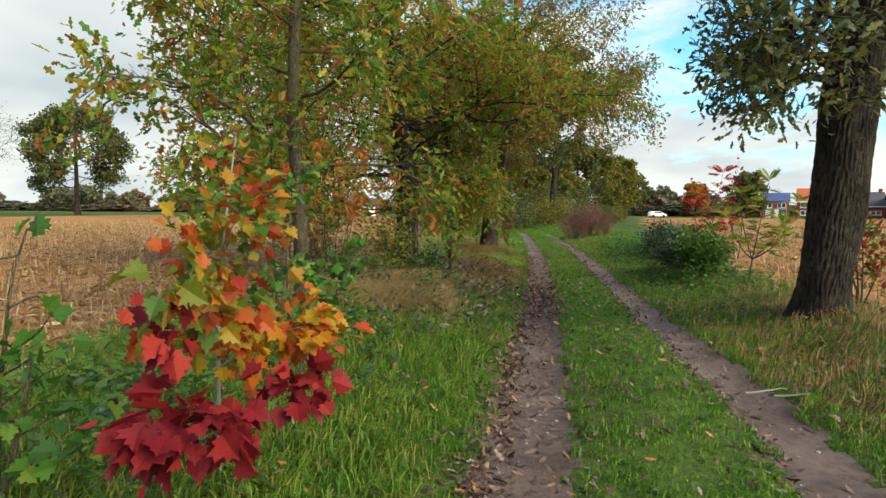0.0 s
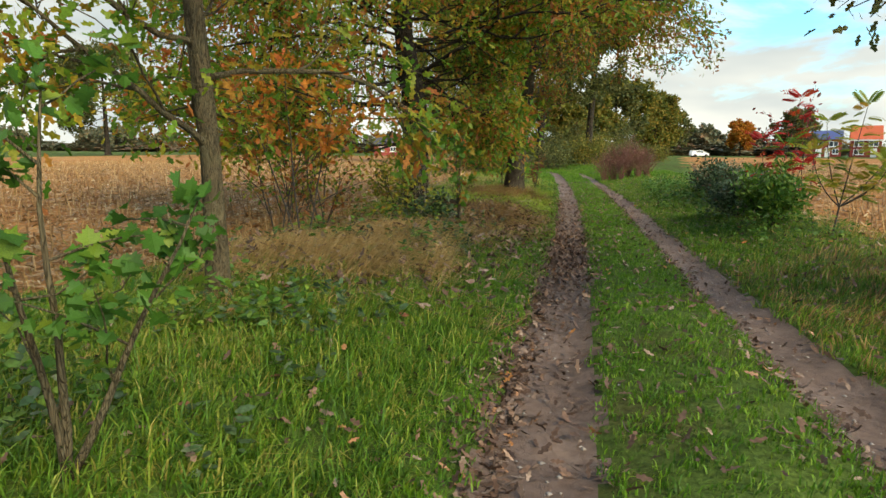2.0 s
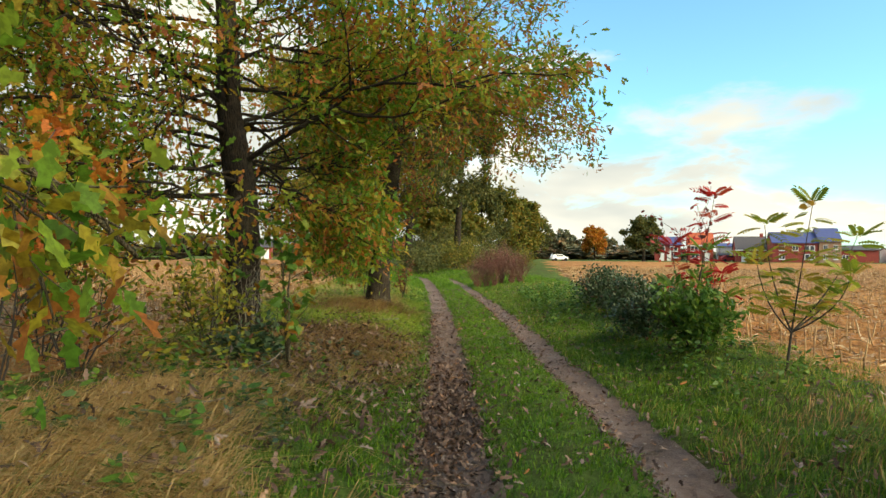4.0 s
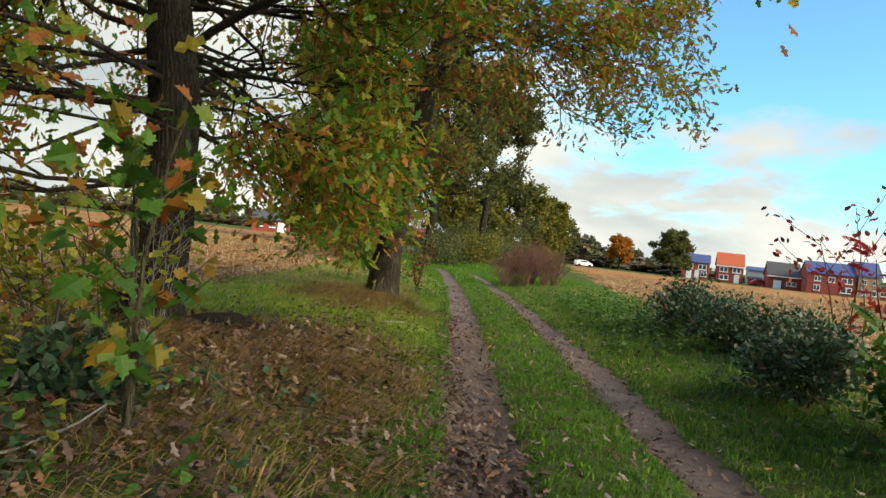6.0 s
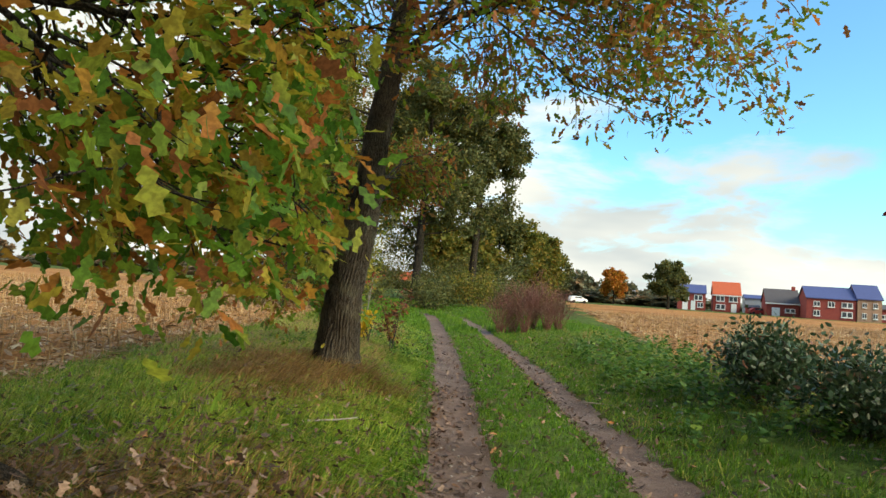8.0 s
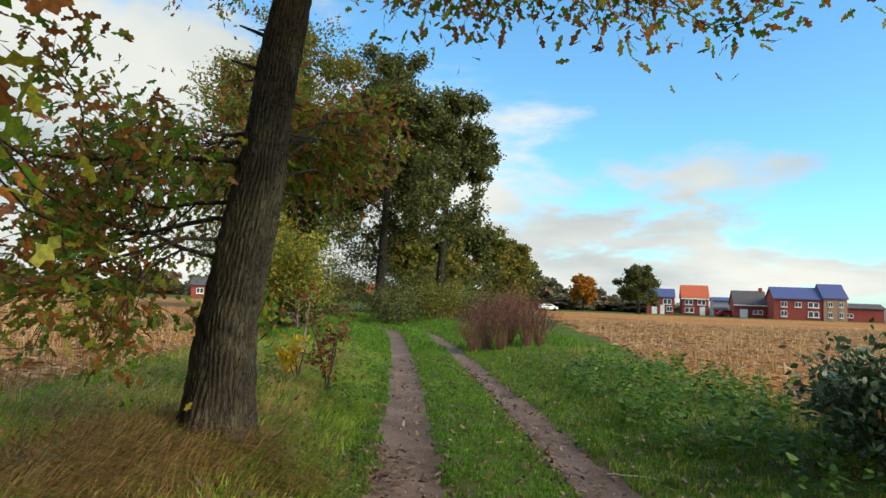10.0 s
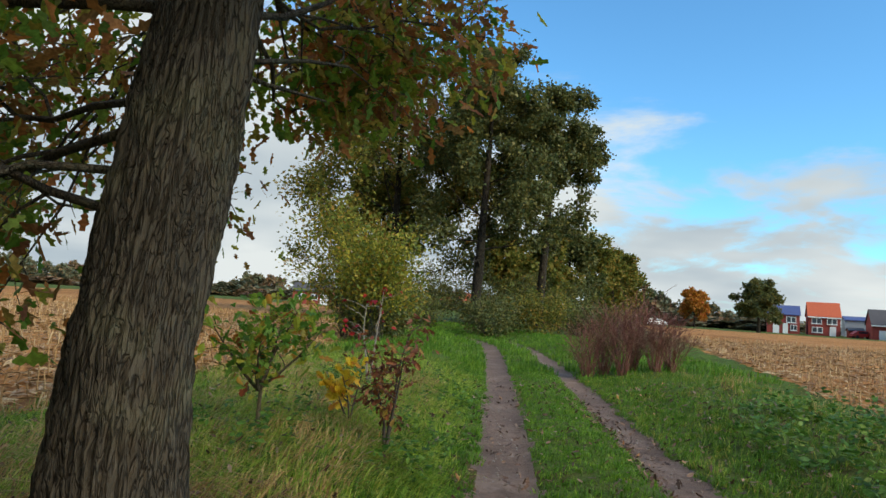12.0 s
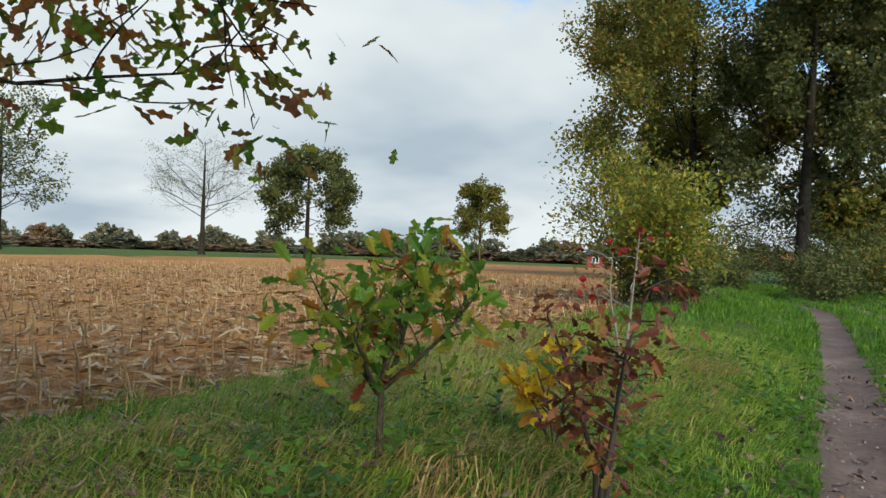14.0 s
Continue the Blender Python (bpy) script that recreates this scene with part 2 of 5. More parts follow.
OAK_LEAF = leaf_material("oak_leaf", ((0.0, (0.07, 0.18, 0.02)), (0.3, (0.15, 0.29, 0.03)), (0.52, (0.33, 0.36, 0.045)), (0.70, (0.44, 0.32, 0.04)), (0.84, (0.47, 0.16, 0.035)), (1.0, (0.33, 0.11, 0.04))), 0.55, (0.5, 0.4))
OAK_LEAF_BROWN = leaf_material("browning_oak_leaf", ((0.0, (0.08, 0.17, 0.022)), (0.3, (0.18, 0.27, 0.03)), (0.48, (0.38, 0.33, 0.045)), (0.64, (0.28, 0.15, 0.05)), (0.84, (0.44, 0.15, 0.035)), (1.0, (0.24, 0.09, 0.04))), 0.58, (0.6, 0.3))
FAR_LEAF = leaf_material("far_oak_leaf", ((0.0, (0.08, 0.115, 0.022)), (0.45, (0.17, 0.185, 0.034)), (0.75, (0.28, 0.225, 0.04)), (1.0, (0.35, 0.21, 0.045))), 0.45, (0.12, 0.35), rough=0.75)
DARK_LEAF = leaf_material("dark_leaf", ((0.0, (0.055, 0.082, 0.028)), (0.6, (0.12, 0.138, 0.042)), (1.0, (0.22, 0.185, 0.048))), 0.38)
# air haze is mixed into the next two leaf colours, greyer and paler
HAZE_LEAF = leaf_material("hazed_distant_leaf", ((0.0, (0.10, 0.128, 0.082)), (0.5, (0.165, 0.175, 0.10)), (0.8, (0.24, 0.185, 0.10)), (1.0, (0.29, 0.17, 0.09))), 0.25, (0.03, 0.4))
RUST_HAZE = leaf_material("hazed_rusty_leaf", ((0.0, (0.14, 0.13, 0.08)), (0.5, (0.24, 0.16, 0.08)), (1.0, (0.30, 0.14, 0.08))), 0.25)
ORANGE_LEAF = leaf_material("orange_leaf", ((0.0, (0.34, 0.22, 0.03)), (0.5, (0.60, 0.22, 0.03)), (1.0, (0.50, 0.12, 0.03))), 0.4)
YELLOW_LEAF = leaf_material("yellow_green_leaf", ((0.0, (0.09, 0.15, 0.025)), (0.5, (0.24, 0.25, 0.035)), (0.85, (0.40, 0.34, 0.04)), (1.0, (0.38, 0.17, 0.03))), 0.45)
BRAMBLE_LEAF = leaf_material("bramble_leaf", ((0.0, (0.03, 0.065, 0.028)), (0.6, (0.06, 0.115, 0.05)), (0.92, (0.11, 0.15, 0.075)), (1.0, (0.22, 0.06, 0.04))), 0.2, rough=0.4)
FRESH_LEAF = leaf_material("fresh_green_leaf", ((0.0, (0.04, 0.11, 0.02)), (0.6, (0.08, 0.20, 0.03)), (1.0, (0.18, 0.28, 0.04))), 0.4)
MAPLE_RED = leaf_material("crimson_leaf", ((0.0, (0.15, 0.004, 0.010)), (0.6, (0.29, 0.008, 0.016)), (1.0, (0.40, 0.03, 0.022))), 0.3, rough=0.7, per="object")
MAPLE_ORANGE = leaf_material("orange_maple_leaf", ((0.0, (0.52, 0.07, 0.02)), (0.45, (0.60, 0.15, 0.02)), (0.75, (0.60, 0.27, 0.022)), (1.0, (0.48, 0.36, 0.03))), 0.45, per="object")
MAPLE_MIXED = leaf_material("turning_maple_leaf", ((0.0, (0.07, 0.15, 0.02)), (0.3, (0.16, 0.20, 0.025)), (0.5, (0.45, 0.30, 0.03)), (0.7, (0.55, 0.12, 0.02)), (1.0, (0.40, 0.03, 0.02))), 0.45, per="object")
SAPLING_GREEN = leaf_material("sapling_leaf", ((0.0, (0.09, 0.22, 0.03)), (0.45, (0.19, 0.34, 0.04)), (0.72, (0.44, 0.42, 0.05)), (0.9, (0.52, 0.20, 0.04)), (1.0, (0.34, 0.07, 0.03))), 0.5, per="object")
SAPLING_BROWN = leaf_material("withered_leaf", ((0.0, (0.11, 0.03, 0.02)), (0.6, (0.20, 0.06, 0.03)), (0.9, (0.32, 0.11, 0.04)), (1.0, (0.36, 0.26, 0.05))), 0.3, per="object")
GRASS = leaf_material("grass_blade", ((0.0, (0.05, 0.135, 0.014)), (0.36, (0.12, 0.26, 0.027)), (0.58, (0.22, 0.32, 0.042)), (0.78, (0.38, 0.34, 0.085)), (1.0, (0.48, 0.35, 0.15))), 0.42, (0.55, 0.5), tuft=(5.0, 0.55))
LUSH = leaf_material("lush_grass_blade", ((0.0, (0.05, 0.14, 0.012)), (0.5, (0.12, 0.28, 0.022)), (0.88, (0.24, 0.36, 0.038)), (1.0, (0.46, 0.38, 0.12))), 0.42, (0.7, 0.4), tuft=(5.0, 0.5))
STRAW = leaf_material("dry_grass_blade", ((0.0, (0.32, 0.19, 0.075)), (0.5, (0.54, 0.345, 0.14)), (0.88, (0.64, 0.44, 0.21)), (1.0, (0.22, 0.26, 0.06))), 0.35, (0.8, 0.25))
STALK = leaf_material("maize_straw", ((0.0, (0.20, 0.10, 0.04)), (0.5, (0.36, 0.20, 0.08)), (0.85, (0.48, 0.30, 0.14)), (1.0, (0.62, 0.47, 0.28))), 0.15, (0.15, 0.2))
RUSSET = leaf_material("withered_russet_grass", ((0.0, (0.16, 0.085, 0.035)), (0.5, (0.31, 0.175, 0.065)), (0.85, (0.44, 0.28, 0.11)), (1.0, (0.17, 0.21, 0.05))), 0.3, (0.8, 0.3))
PALE_GRASS = leaf_material("yellow_green_grass_blade", ((0.0, (0.15, 0.32, 0.03)), (0.4, (0.31, 0.46, 0.06)), (0.75, (0.50, 0.52, 0.11)), (1.0, (0.62, 0.49, 0.20))), 0.5, (0.6, 0.4), tuft=(4.0, 0.5))
LITTER = leaf_material("fallen_leaf", ((0.0, (0.05, 0.03, 0.022)), (0.4, (0.11, 0.06, 0.04)), (0.78, (0.19, 0.11, 0.075)), (0.94, (0.33, 0.24, 0.19)), (1.0, (0.42, 0.17, 0.05))), 0.1)
STONE = plain_material("flint_stone", (0.24, 0.21, 0.19), 0.7)
RED_BRICK = brick_material("red_brick", (0.22, 0.040, 0.034), (0.32, 0.060, 0.045))
PALE_BRICK = brick_material("pale_brick", (0.30, 0.17, 0.11), (0.40, 0.24, 0.16))
RED_TILE = plain_material("red_roof_tile", (0.42, 0.085, 0.035), 0.8)
BLUE_TILE = plain_material("slate_blue_roof_tile", (0.055, 0.075, 0.19), 0.6)
DARK_TILE = plain_material("dark_roof_tile", (0.07, 0.065, 0.07), 0.7)
WHITE = plain_material("white_paint", (0.75, 0.75, 0.73), 0.5, vary=0.08)
GREY_METAL = plain_material("grey_cladding", (0.28, 0.30, 0.33), 0.5)
CAR_RED, CAR_WHITE, TYRE = plain_material("red_car_paint", (0.4, 0.03, 0.03), 0.3, vary=0.05), plain_material("white_car_paint", (0.75, 0.76, 0.77), 0.3, vary=0.04), plain_material("tyre_rubber", (0.02, 0.02, 0.02), 0.9)
GLASS = glass_material()
rng = np.random.default_rng(7)


# ---- mesh tools ----
def mesh_object(name, verts, faces, mat, parent=None, label="", smooth=False):
    """verts (n, 3); faces: list of index arrays (m, k), each with its own corner count."""
    me = bpy.data.meshes.new(name)
    verts = np.asarray(verts, np.float32)
    groups = [np.asarray(f, np.int32) for f in (faces if isinstance(faces, list) else [faces]) if len(f)]
    me.vertices.add(len(verts))
    me.vertices.foreach_set("co", verts.ravel())
    loops = np.concatenate([g.ravel() for g in groups])
    counts = np.concatenate([np.full(len(g), g.shape[1], np.int32) for g in groups])
    me.loops.add(len(loops))
    me.loops.foreach_set("vertex_index", loops)
    me.polygons.add(len(counts))
    me.polygons.foreach_set("loop_start", np.concatenate(([0], np.cumsum(counts)[:-1])).astype(np.int32))
    me.update(calc_edges=True)
    if smooth:
        me.polygons.foreach_set("use_smooth", np.ones(len(counts), bool))
    me.materials.append(mat)
    ob = new(name, me)
    if parent is not None:
        ob.parent = parent
    if label:
        tagged(ob, label)
    return ob


def part(name, bm, mat, parent, label=""):
    me = bpy.data.meshes.new(name)
    bm.to_mesh(me)
    bm.free()
    me.materials.append(mat)
    ob = new(name, me)
    ob.parent = parent
    return tagged(ob, label)


def thing(name, place, label, category, group="", kind=""):
    ob = new(name)
    ob.matrix_world = Matrix.Translation(place)
    return tagged(ob, label, category, group, kind)


def box(bm, x0, x1, y0, y1, z0, z1, bevel=0.0):
    r = bmesh.ops.create_cube(bm, size=1, matrix=Matrix.Translation(((x0 + x1) / 2, (y0 + y1) / 2, (z0 + z1) / 2)) @ Matrix.Diagonal((x1 - x0, y1 - y0, z1 - z0, 1)))
    if bevel:
        bmesh.ops.bevel(bm, geom=list({e for v in r["verts"] for e in v.link_edges}), offset=bevel, segments=1, affect="EDGES")
    return bm


def tubes(lines, sides_of):
    """Tapered tubes along polylines [(points, radii)]: verts and quads."""
    vs, fs, start = [], [], 0
    for pts, rad in lines:
        pts, rad = np.asarray(pts, float), np.asarray(rad, float)
        k = sides_of(rad[0])
        t = np.gradient(pts, axis=0)
        t /= np.linalg.norm(t, axis=1, keepdims=True) + 1e-9
        ref = np.where(np.abs(t[:, 2:3]) > 0.8, np.array([[1.0, 0, 0]]), np.array([[0, 0, 1.0]]))
        a = np.cross(t, ref)
        a /= np.linalg.norm(a, axis=1, keepdims=True) + 1e-9
        b = np.cross(t, a)
        ang = np.arange(k) * 2 * math.pi / k
        ring = pts[:, None] + rad[:, None, None] * (np.cos(ang)[None, :, None] * a[:, None] + np.sin(ang)[None, :, None] * b[:, None])
        vs.append(ring.reshape(-1, 3))
        m = len(pts)
        i, j = np.meshgrid(np.arange(m - 1), np.arange(k), indexing="ij")
        q = np.stack([i * k + j, i * k + (j + 1) % k, (i + 1) * k + (j + 1) % k, (i + 1) * k + j], -1).reshape(-1, 4)
        fs.append(q + start)
        start += m * k
    return np.concatenate(vs), np.concatenate(fs)


def outline_oak():
    half = [(0.03, 0.0), (0.18, 0.22), (0.09, 0.37), (0.28, 0.56), (0.13, 0.70), (0.13, 0.96)]
    return np.array([(x, y, 0) for x, y in half] + [(-x, y, 0) for x, y in half[::-1]])


def outline_simple():
    return np.array([(0, 0, 0), (0.26, 0.32, 0), (0.2, 0.72, 0), (0, 1, 0), (-0.22, 0.66, 0), (-0.24, 0.3, 0)])


def outline_spray():
    return np.array([(0.1, 0, 0), (0.45, 0.4, 0.06), (0.1, 1.0, 0), (-0.22, 0.55, 0.1), (-0.5, 0.35, 0)])


def outline_maple():
    half = [(0.015, 0.0), (0.02, 0.12), (0.26, 0.02), (0.24, 0.2), (0.52, 0.34), (0.38, 0.42), (0.44, 0.62), (0.2, 0.55), (0.22, 0.78), (0.09, 0.8), (0.0, 1.0)]
    return half


def unit(v):
    return v / (np.linalg.norm(v, axis=-1, keepdims=True) + 1e-9)


def scatter_leaves(points, ways, sizes, template, gen, tilt=0.9, curl=0.25):
    """One leaf of the template's outline at each point, pointing along its way, lying at a random tilt."""
    n, k = len(points), len(template)
    w = unit(ways)
    up = unit(gen.normal(size=(n, 3)) * tilt + np.array([0, 0, 1.0]))
    side = unit(np.cross(w, up))
    nor = np.cross(side, w)
    t = template[None] * sizes[:, None, None]
    bend = (gen.uniform(-curl, curl, (n, 1)) * t[:, :, 1] ** 2 / sizes[:, None]) + np.abs(t[:, :, 0]) * gen.uniform(-0.5, 0.5, (n, 1))
    v = points[:, None] + t[:, :, 0:1] * side[:, None] + t[:, :, 1:2] * w[:, None] + (t[:, :, 2] + bend)[:, :, None] * nor[:, None]
    f = np.arange(n * k).reshape(n, k)
    return v.reshape(-1, 3), f


# ---- the lie of the land ----
def track(y):
    """x of the left wheel rut's middle."""
    y = np.minimum(np.asarray(y, float), 60.0)
    return 0.5 - 0.01 * y - 0.0012 * y ** 2 - 0.02 * np.maximum(y - 42, 0) ** 2


GAUGE = 1.68


def gauge(y):
    return GAUGE + 0.16 * np.exp(-((np.asarray(y, float) - 3) / 6) ** 2)


def wave(x, y, s, seed=0.0):
    x, y = np.asarray(x, float) / s, np.asarray(y, float) / s
    return (np.sin(x * 2.1 + y * 1.3 + seed) + np.sin(x * -1.2 + y * 2.7 + seed * 2.1 + 1.7) + np.sin(x * 3.9 + y * 0.6 + seed * 0.7) * 0.6 + np.sin(-x * 2.3 + y * 4.1 + seed * 1.3) * 0.5) / 3.1


def smooth(a, b, v):
    t = np.clip((v - a) / (b - a), 0, 1)
    return t * t * (3 - 2 * t)


def land(x, y):
    """Height of the ground."""
    x, y = np.asarray(x, float), np.asarray(y, float)
    u = x - track(y)
    g = gauge(y)
    near = 1 - smooth(70, 110, y)
    left = 0.26 * smooth(-0.35, -1.9, u) - 0.14 * smooth(-3.4, -5.0, u)
    right = 0.24 * smooth(g + 0.45, g + 2.2, u) - 0.02 * smooth(5.5, 8, u)
    h = (left + right) * near + 0.16 * (1 - near)
    h = h - 0.055 * (np.exp(-(u / 0.30) ** 4) + np.exp(-((u - g) / 0.30) ** 4)) * near
    h = h + 0.03 * np.exp(-((u - g / 2) / 0.4) ** 2) * near
    h = h + 0.13 * np.exp(-((x + 2.4) ** 2 + (y - 7.4) ** 2) / 1.2) + 0.12 * np.exp(-((x + 2.1) ** 2 + (y - 9.5) ** 2) / 0.9) + 0.10 * np.exp(-((x + 2.2) ** 2 + (y - 20.6) ** 2) / 2.2)
    h = h + 0.03 * wave(x, y, 1.3) * near + 0.014 * wave(x, y, 0.35, 2.0) * near
    h = h + 0.09 * np.exp(-((y - 4.5) / 4.0) ** 2) * near + 0.13 * np.exp(-((x - 4.0) / 1.3) ** 2 - ((y - 7.5) / 3.2) ** 2)
    return h + 0.10 * wave(x, y, 30, 1.0) * smooth(8, 60, np.abs(x))


def spot(x, y, dz=0.0):
    return Vector((x, y, float(land(x, y)) + dz))


def edge_west(y):
    """u of the left field's edge, x of the right field's edge."""
    return -4.9 + 0.22 * wave(0, y, 1.1, 3.0)


def edge_east(y):
    return 4.7 + 0.11 * np.maximum(y - 26, 0) + 0.22 * wave(5, y, 1.2, 5.0)


def build_land():
    us = np.concatenate([-np.geomspace(700, 9, 46), np.arange(-8.8, -1.6, 0.2), np.arange(-1.6, 3.4, 0.07), np.arange(3.4, 9, 0.2), np.geomspace(9.2, 700, 46)])
    ys = np.concatenate([-np.geomspace(300, 4, 24), np.arange(-3.8, 34, 0.09), np.arange(34, 64, 0.5), np.geomspace(64.5, 900, 50)])
    U, Y = np.meshgrid(us, ys)
    X = U + track(np.maximum(Y, -4))
    Z = land(X, Y)
    rough = smooth(4.8, 6.5, np.abs(U)) * (1 - smooth(20, 60, np.abs(U)))
    Z = Z + rough * rng.normal(0, 0.022, Z.shape)
    V = np.stack([X, Y, Z], -1).reshape(-1, 3)
    nx = len(us)
    i, j = np.meshgrid(np.arange(len(ys) - 1), np.arange(nx - 1), indexing="ij")
    Q = np.stack([i * nx + j, i * nx + j + 1, (i + 1) * nx + j + 1, (i + 1) * nx + j], -1).reshape(-1, 4)
    c = V[Q].mean(1)
    u = c[:, 0] - track(np.maximum(c[:, 1], -4))
    g = gauge(c[:, 1])
    wobble = 0.05 * wave(c[:, 0], c[:, 1], 0.4) + 0.05 * wave(c[:, 0], c[:, 1], 0.13, 4.0)
    rut_l = (np.abs(u) < 0.31 + wobble) & (c[:, 1] < 64)
    rut_r = (np.abs(u - g) < 0.27 + wobble) & (c[:, 1] < 64)
    west = (u < edge_west(c[:, 1])) & (c[:, 0] > -70 - 0.1 * c[:, 1]) & (c[:, 1] < 118) & (c[:, 1] > -60)
    east = (c[:, 0] > edge_east(c[:, 1])) & (c[:, 1] < 138) & (c[:, 0] < 120) & (c[:, 1] > -60) & (u > 4)
    rut = rut_l | rut_r

    def sheet(name, mask, mat, label, category):
        q = Q[mask]
        used, inv = np.unique(q, return_inverse=True)
        return tagged(mesh_object(name, V[used], inv.reshape(-1, 4), mat, smooth=True), label, category, kind="structure")

    sheet("ground", ~(rut | west | east), TURF, "grassy verges and meadow around the farm track", "ground")
    sheet("road", rut, SOIL, "two trodden brown earth wheel ruts of a farm track", "dirt track")
    sheet("field_west", west, STUBBLE, "harvested maize field of tan straw and stubble", "field")
    sheet("field_east", east, STUBBLE, "harvested maize field with pale cut stubble", "field")


build_land()


# ---- trees ----
def bend_line(gen, start, way, length, steps, wobble, lift):
    pts, w = [np.array(start, float)], unit(np.array(way, float))
    for _ in range(steps):
        w = unit(w + gen.normal(0, wobble, 3) + np.array([0, 0, lift]))
        pts.append(pts[-1] + w * length / steps)
    return np.array(pts)


def branch_out(gen, lines, tips, start, way, length, radius, depth, lift=0.0, wobble=0.2, parent=-1, at=0):
    """Adds a branch with its twigs: lines (points, radii, parent line), tips (place, way, line)."""
    steps = 7 if depth > 1 else 5
    pts = bend_line(gen, start, way, length, steps, wobble, lift)
    me = len(lines)
    lines.append((pts, np.linspace(radius, max(radius * 0.3, 0.004), len(pts)), parent, at))
    if depth == 0:
        for p, q in zip(pts[1:], pts[:-1]):
            tips.append((p, p - q, me))
        return
    count = {3: 7, 2: 6, 1: 5}[depth]
    for i in range(count):
        s = 0.25 + 0.75 * (i + gen.uniform(0, 0.8)) / count
        k = min(int(s * steps), steps - 1)
        p = pts[k] + (pts[k + 1] - pts[k]) * (s * steps - k if s < 1 else 1)
        along = unit(pts[k + 1] - pts[k])
        out = unit(np.cross(along, gen.normal(size=3)))
        out[2] *= 0.6
        w = unit(along * gen.uniform(0.5, 1.0) + out * gen.uniform(0.6, 1.1))
        branch_out(gen, lines, tips, p, w, length * gen.uniform(0.38, 0.6) * (1.15 - 0.4 * s), radius * 0.45, depth - 1, lift, wobble * 1.1, me, k + 1)
    tips.append((pts[-1], pts[-1] - pts[-2], me))


def prune(lines, tips, keep):
    """Cuts every branch where it leaves the kept space, with all that grows beyond."""
    alive, out = [], []
    reach = []
    for pts, rad, parent, at in lines:
        good = keep(pts)
        n = len(pts) if good[1:].all() else int(np.argmin(good[1:])) + 1
        ok = n >= 2 and (parent < 0 or (alive[parent] and good[0] and at < reach[parent]))
        if parent < 0 and n < 2:
            n, ok = 2, True
        alive.append(ok)
        reach.append(n)
        if ok:
            r = rad[:n].copy()
            if n < len(pts):
                r *= np.linspace(1, 0.35, n)
            out.append((pts[:n], r))
    ok = keep(np.array([t[0] for t in tips]))
    return out, [t for t, g in zip(tips, ok) if g and alive[t[2]]]


def trunk_mesh(parent, axis, radii, mat, seed, ridges=0.018, sides=72, label=""):
    """A furrowed trunk with a flared foot along the axis points."""
    gen = np.random.default_rng(seed)
    t = np.linspace(0, len(axis) - 1, 18 if sides < 100 else 150)
    k = np.arange(len(axis))
    mid = np.stack([np.interp(t, k, np.array(axis)[:, d]) for d in range(3)], -1)
    rad = np.interp(t, k, radii)
    ang = np.arange(sides) * 2 * math.pi / sides
    A, M = np.meshgrid(ang, np.arange(len(t)))
    H = mid[M, 2] - mid[0, 2]
    ph = gen.uniform(0, 6, 6)
    drift = 0.5 * np.sin(H * 1.7 + ph[0]) + 0.35 * np.sin(H * 3.9 + ph[1] + 2 * A)
    furrow = np.abs(np.sin(A * 17 + 2 * drift + 1.0 * np.sin(H * 7.3 + 3 * A + ph[2]) + 0.6 * np.sin(H * 17 + 7 * A))) - 0.5 + 0.3 * np.sin(A * 41 + 4 * drift + 1.6 * np.sin(H * 13 + A * 5)) + 0.25 * np.sin(H * 31 + 9 * np.sin(A * 6 + H * 2))
    lumps = 0.05 * np.sin(A * 2 + H * 0.9 + ph[3]) + 0.035 * np.sin(A * 3 - H * 1.6 + ph[4]) + 0.03 * np.sin(2 * A + H * 4.1 + ph[5])
    flare = np.exp(-H / 0.22) * (0.55 + 0.35 * np.sin(A * 5 + ph[0]))
    R = rad[M] * (1 + lumps + np.maximum(flare, 0) * 0.5) + ridges * furrow * (rad[M] / 0.3) + gen.normal(0, 0.0015, M.shape)
    V = np.stack([mid[M, 0] + R * np.cos(A), mid[M, 1] + R * np.sin(A), mid[M, 2]], -1).reshape(-1, 3)
    i, j = np.meshgrid(np.arange(len(t) - 1), np.arange(sides), indexing="ij")
    q = np.stack([i * sides + j, i * sides + (j + 1) % sides, (i + 1) * sides + (j + 1) % sides, (i + 1) * sides + j], -1).reshape(-1, 4)
    return mesh_object("trunk", V, q, mat, parent, label, smooth=True)


def sides_for(r):
    return 10 if r > 0.08 else 6 if r > 0.025 else 4 if r > 0.008 else 3


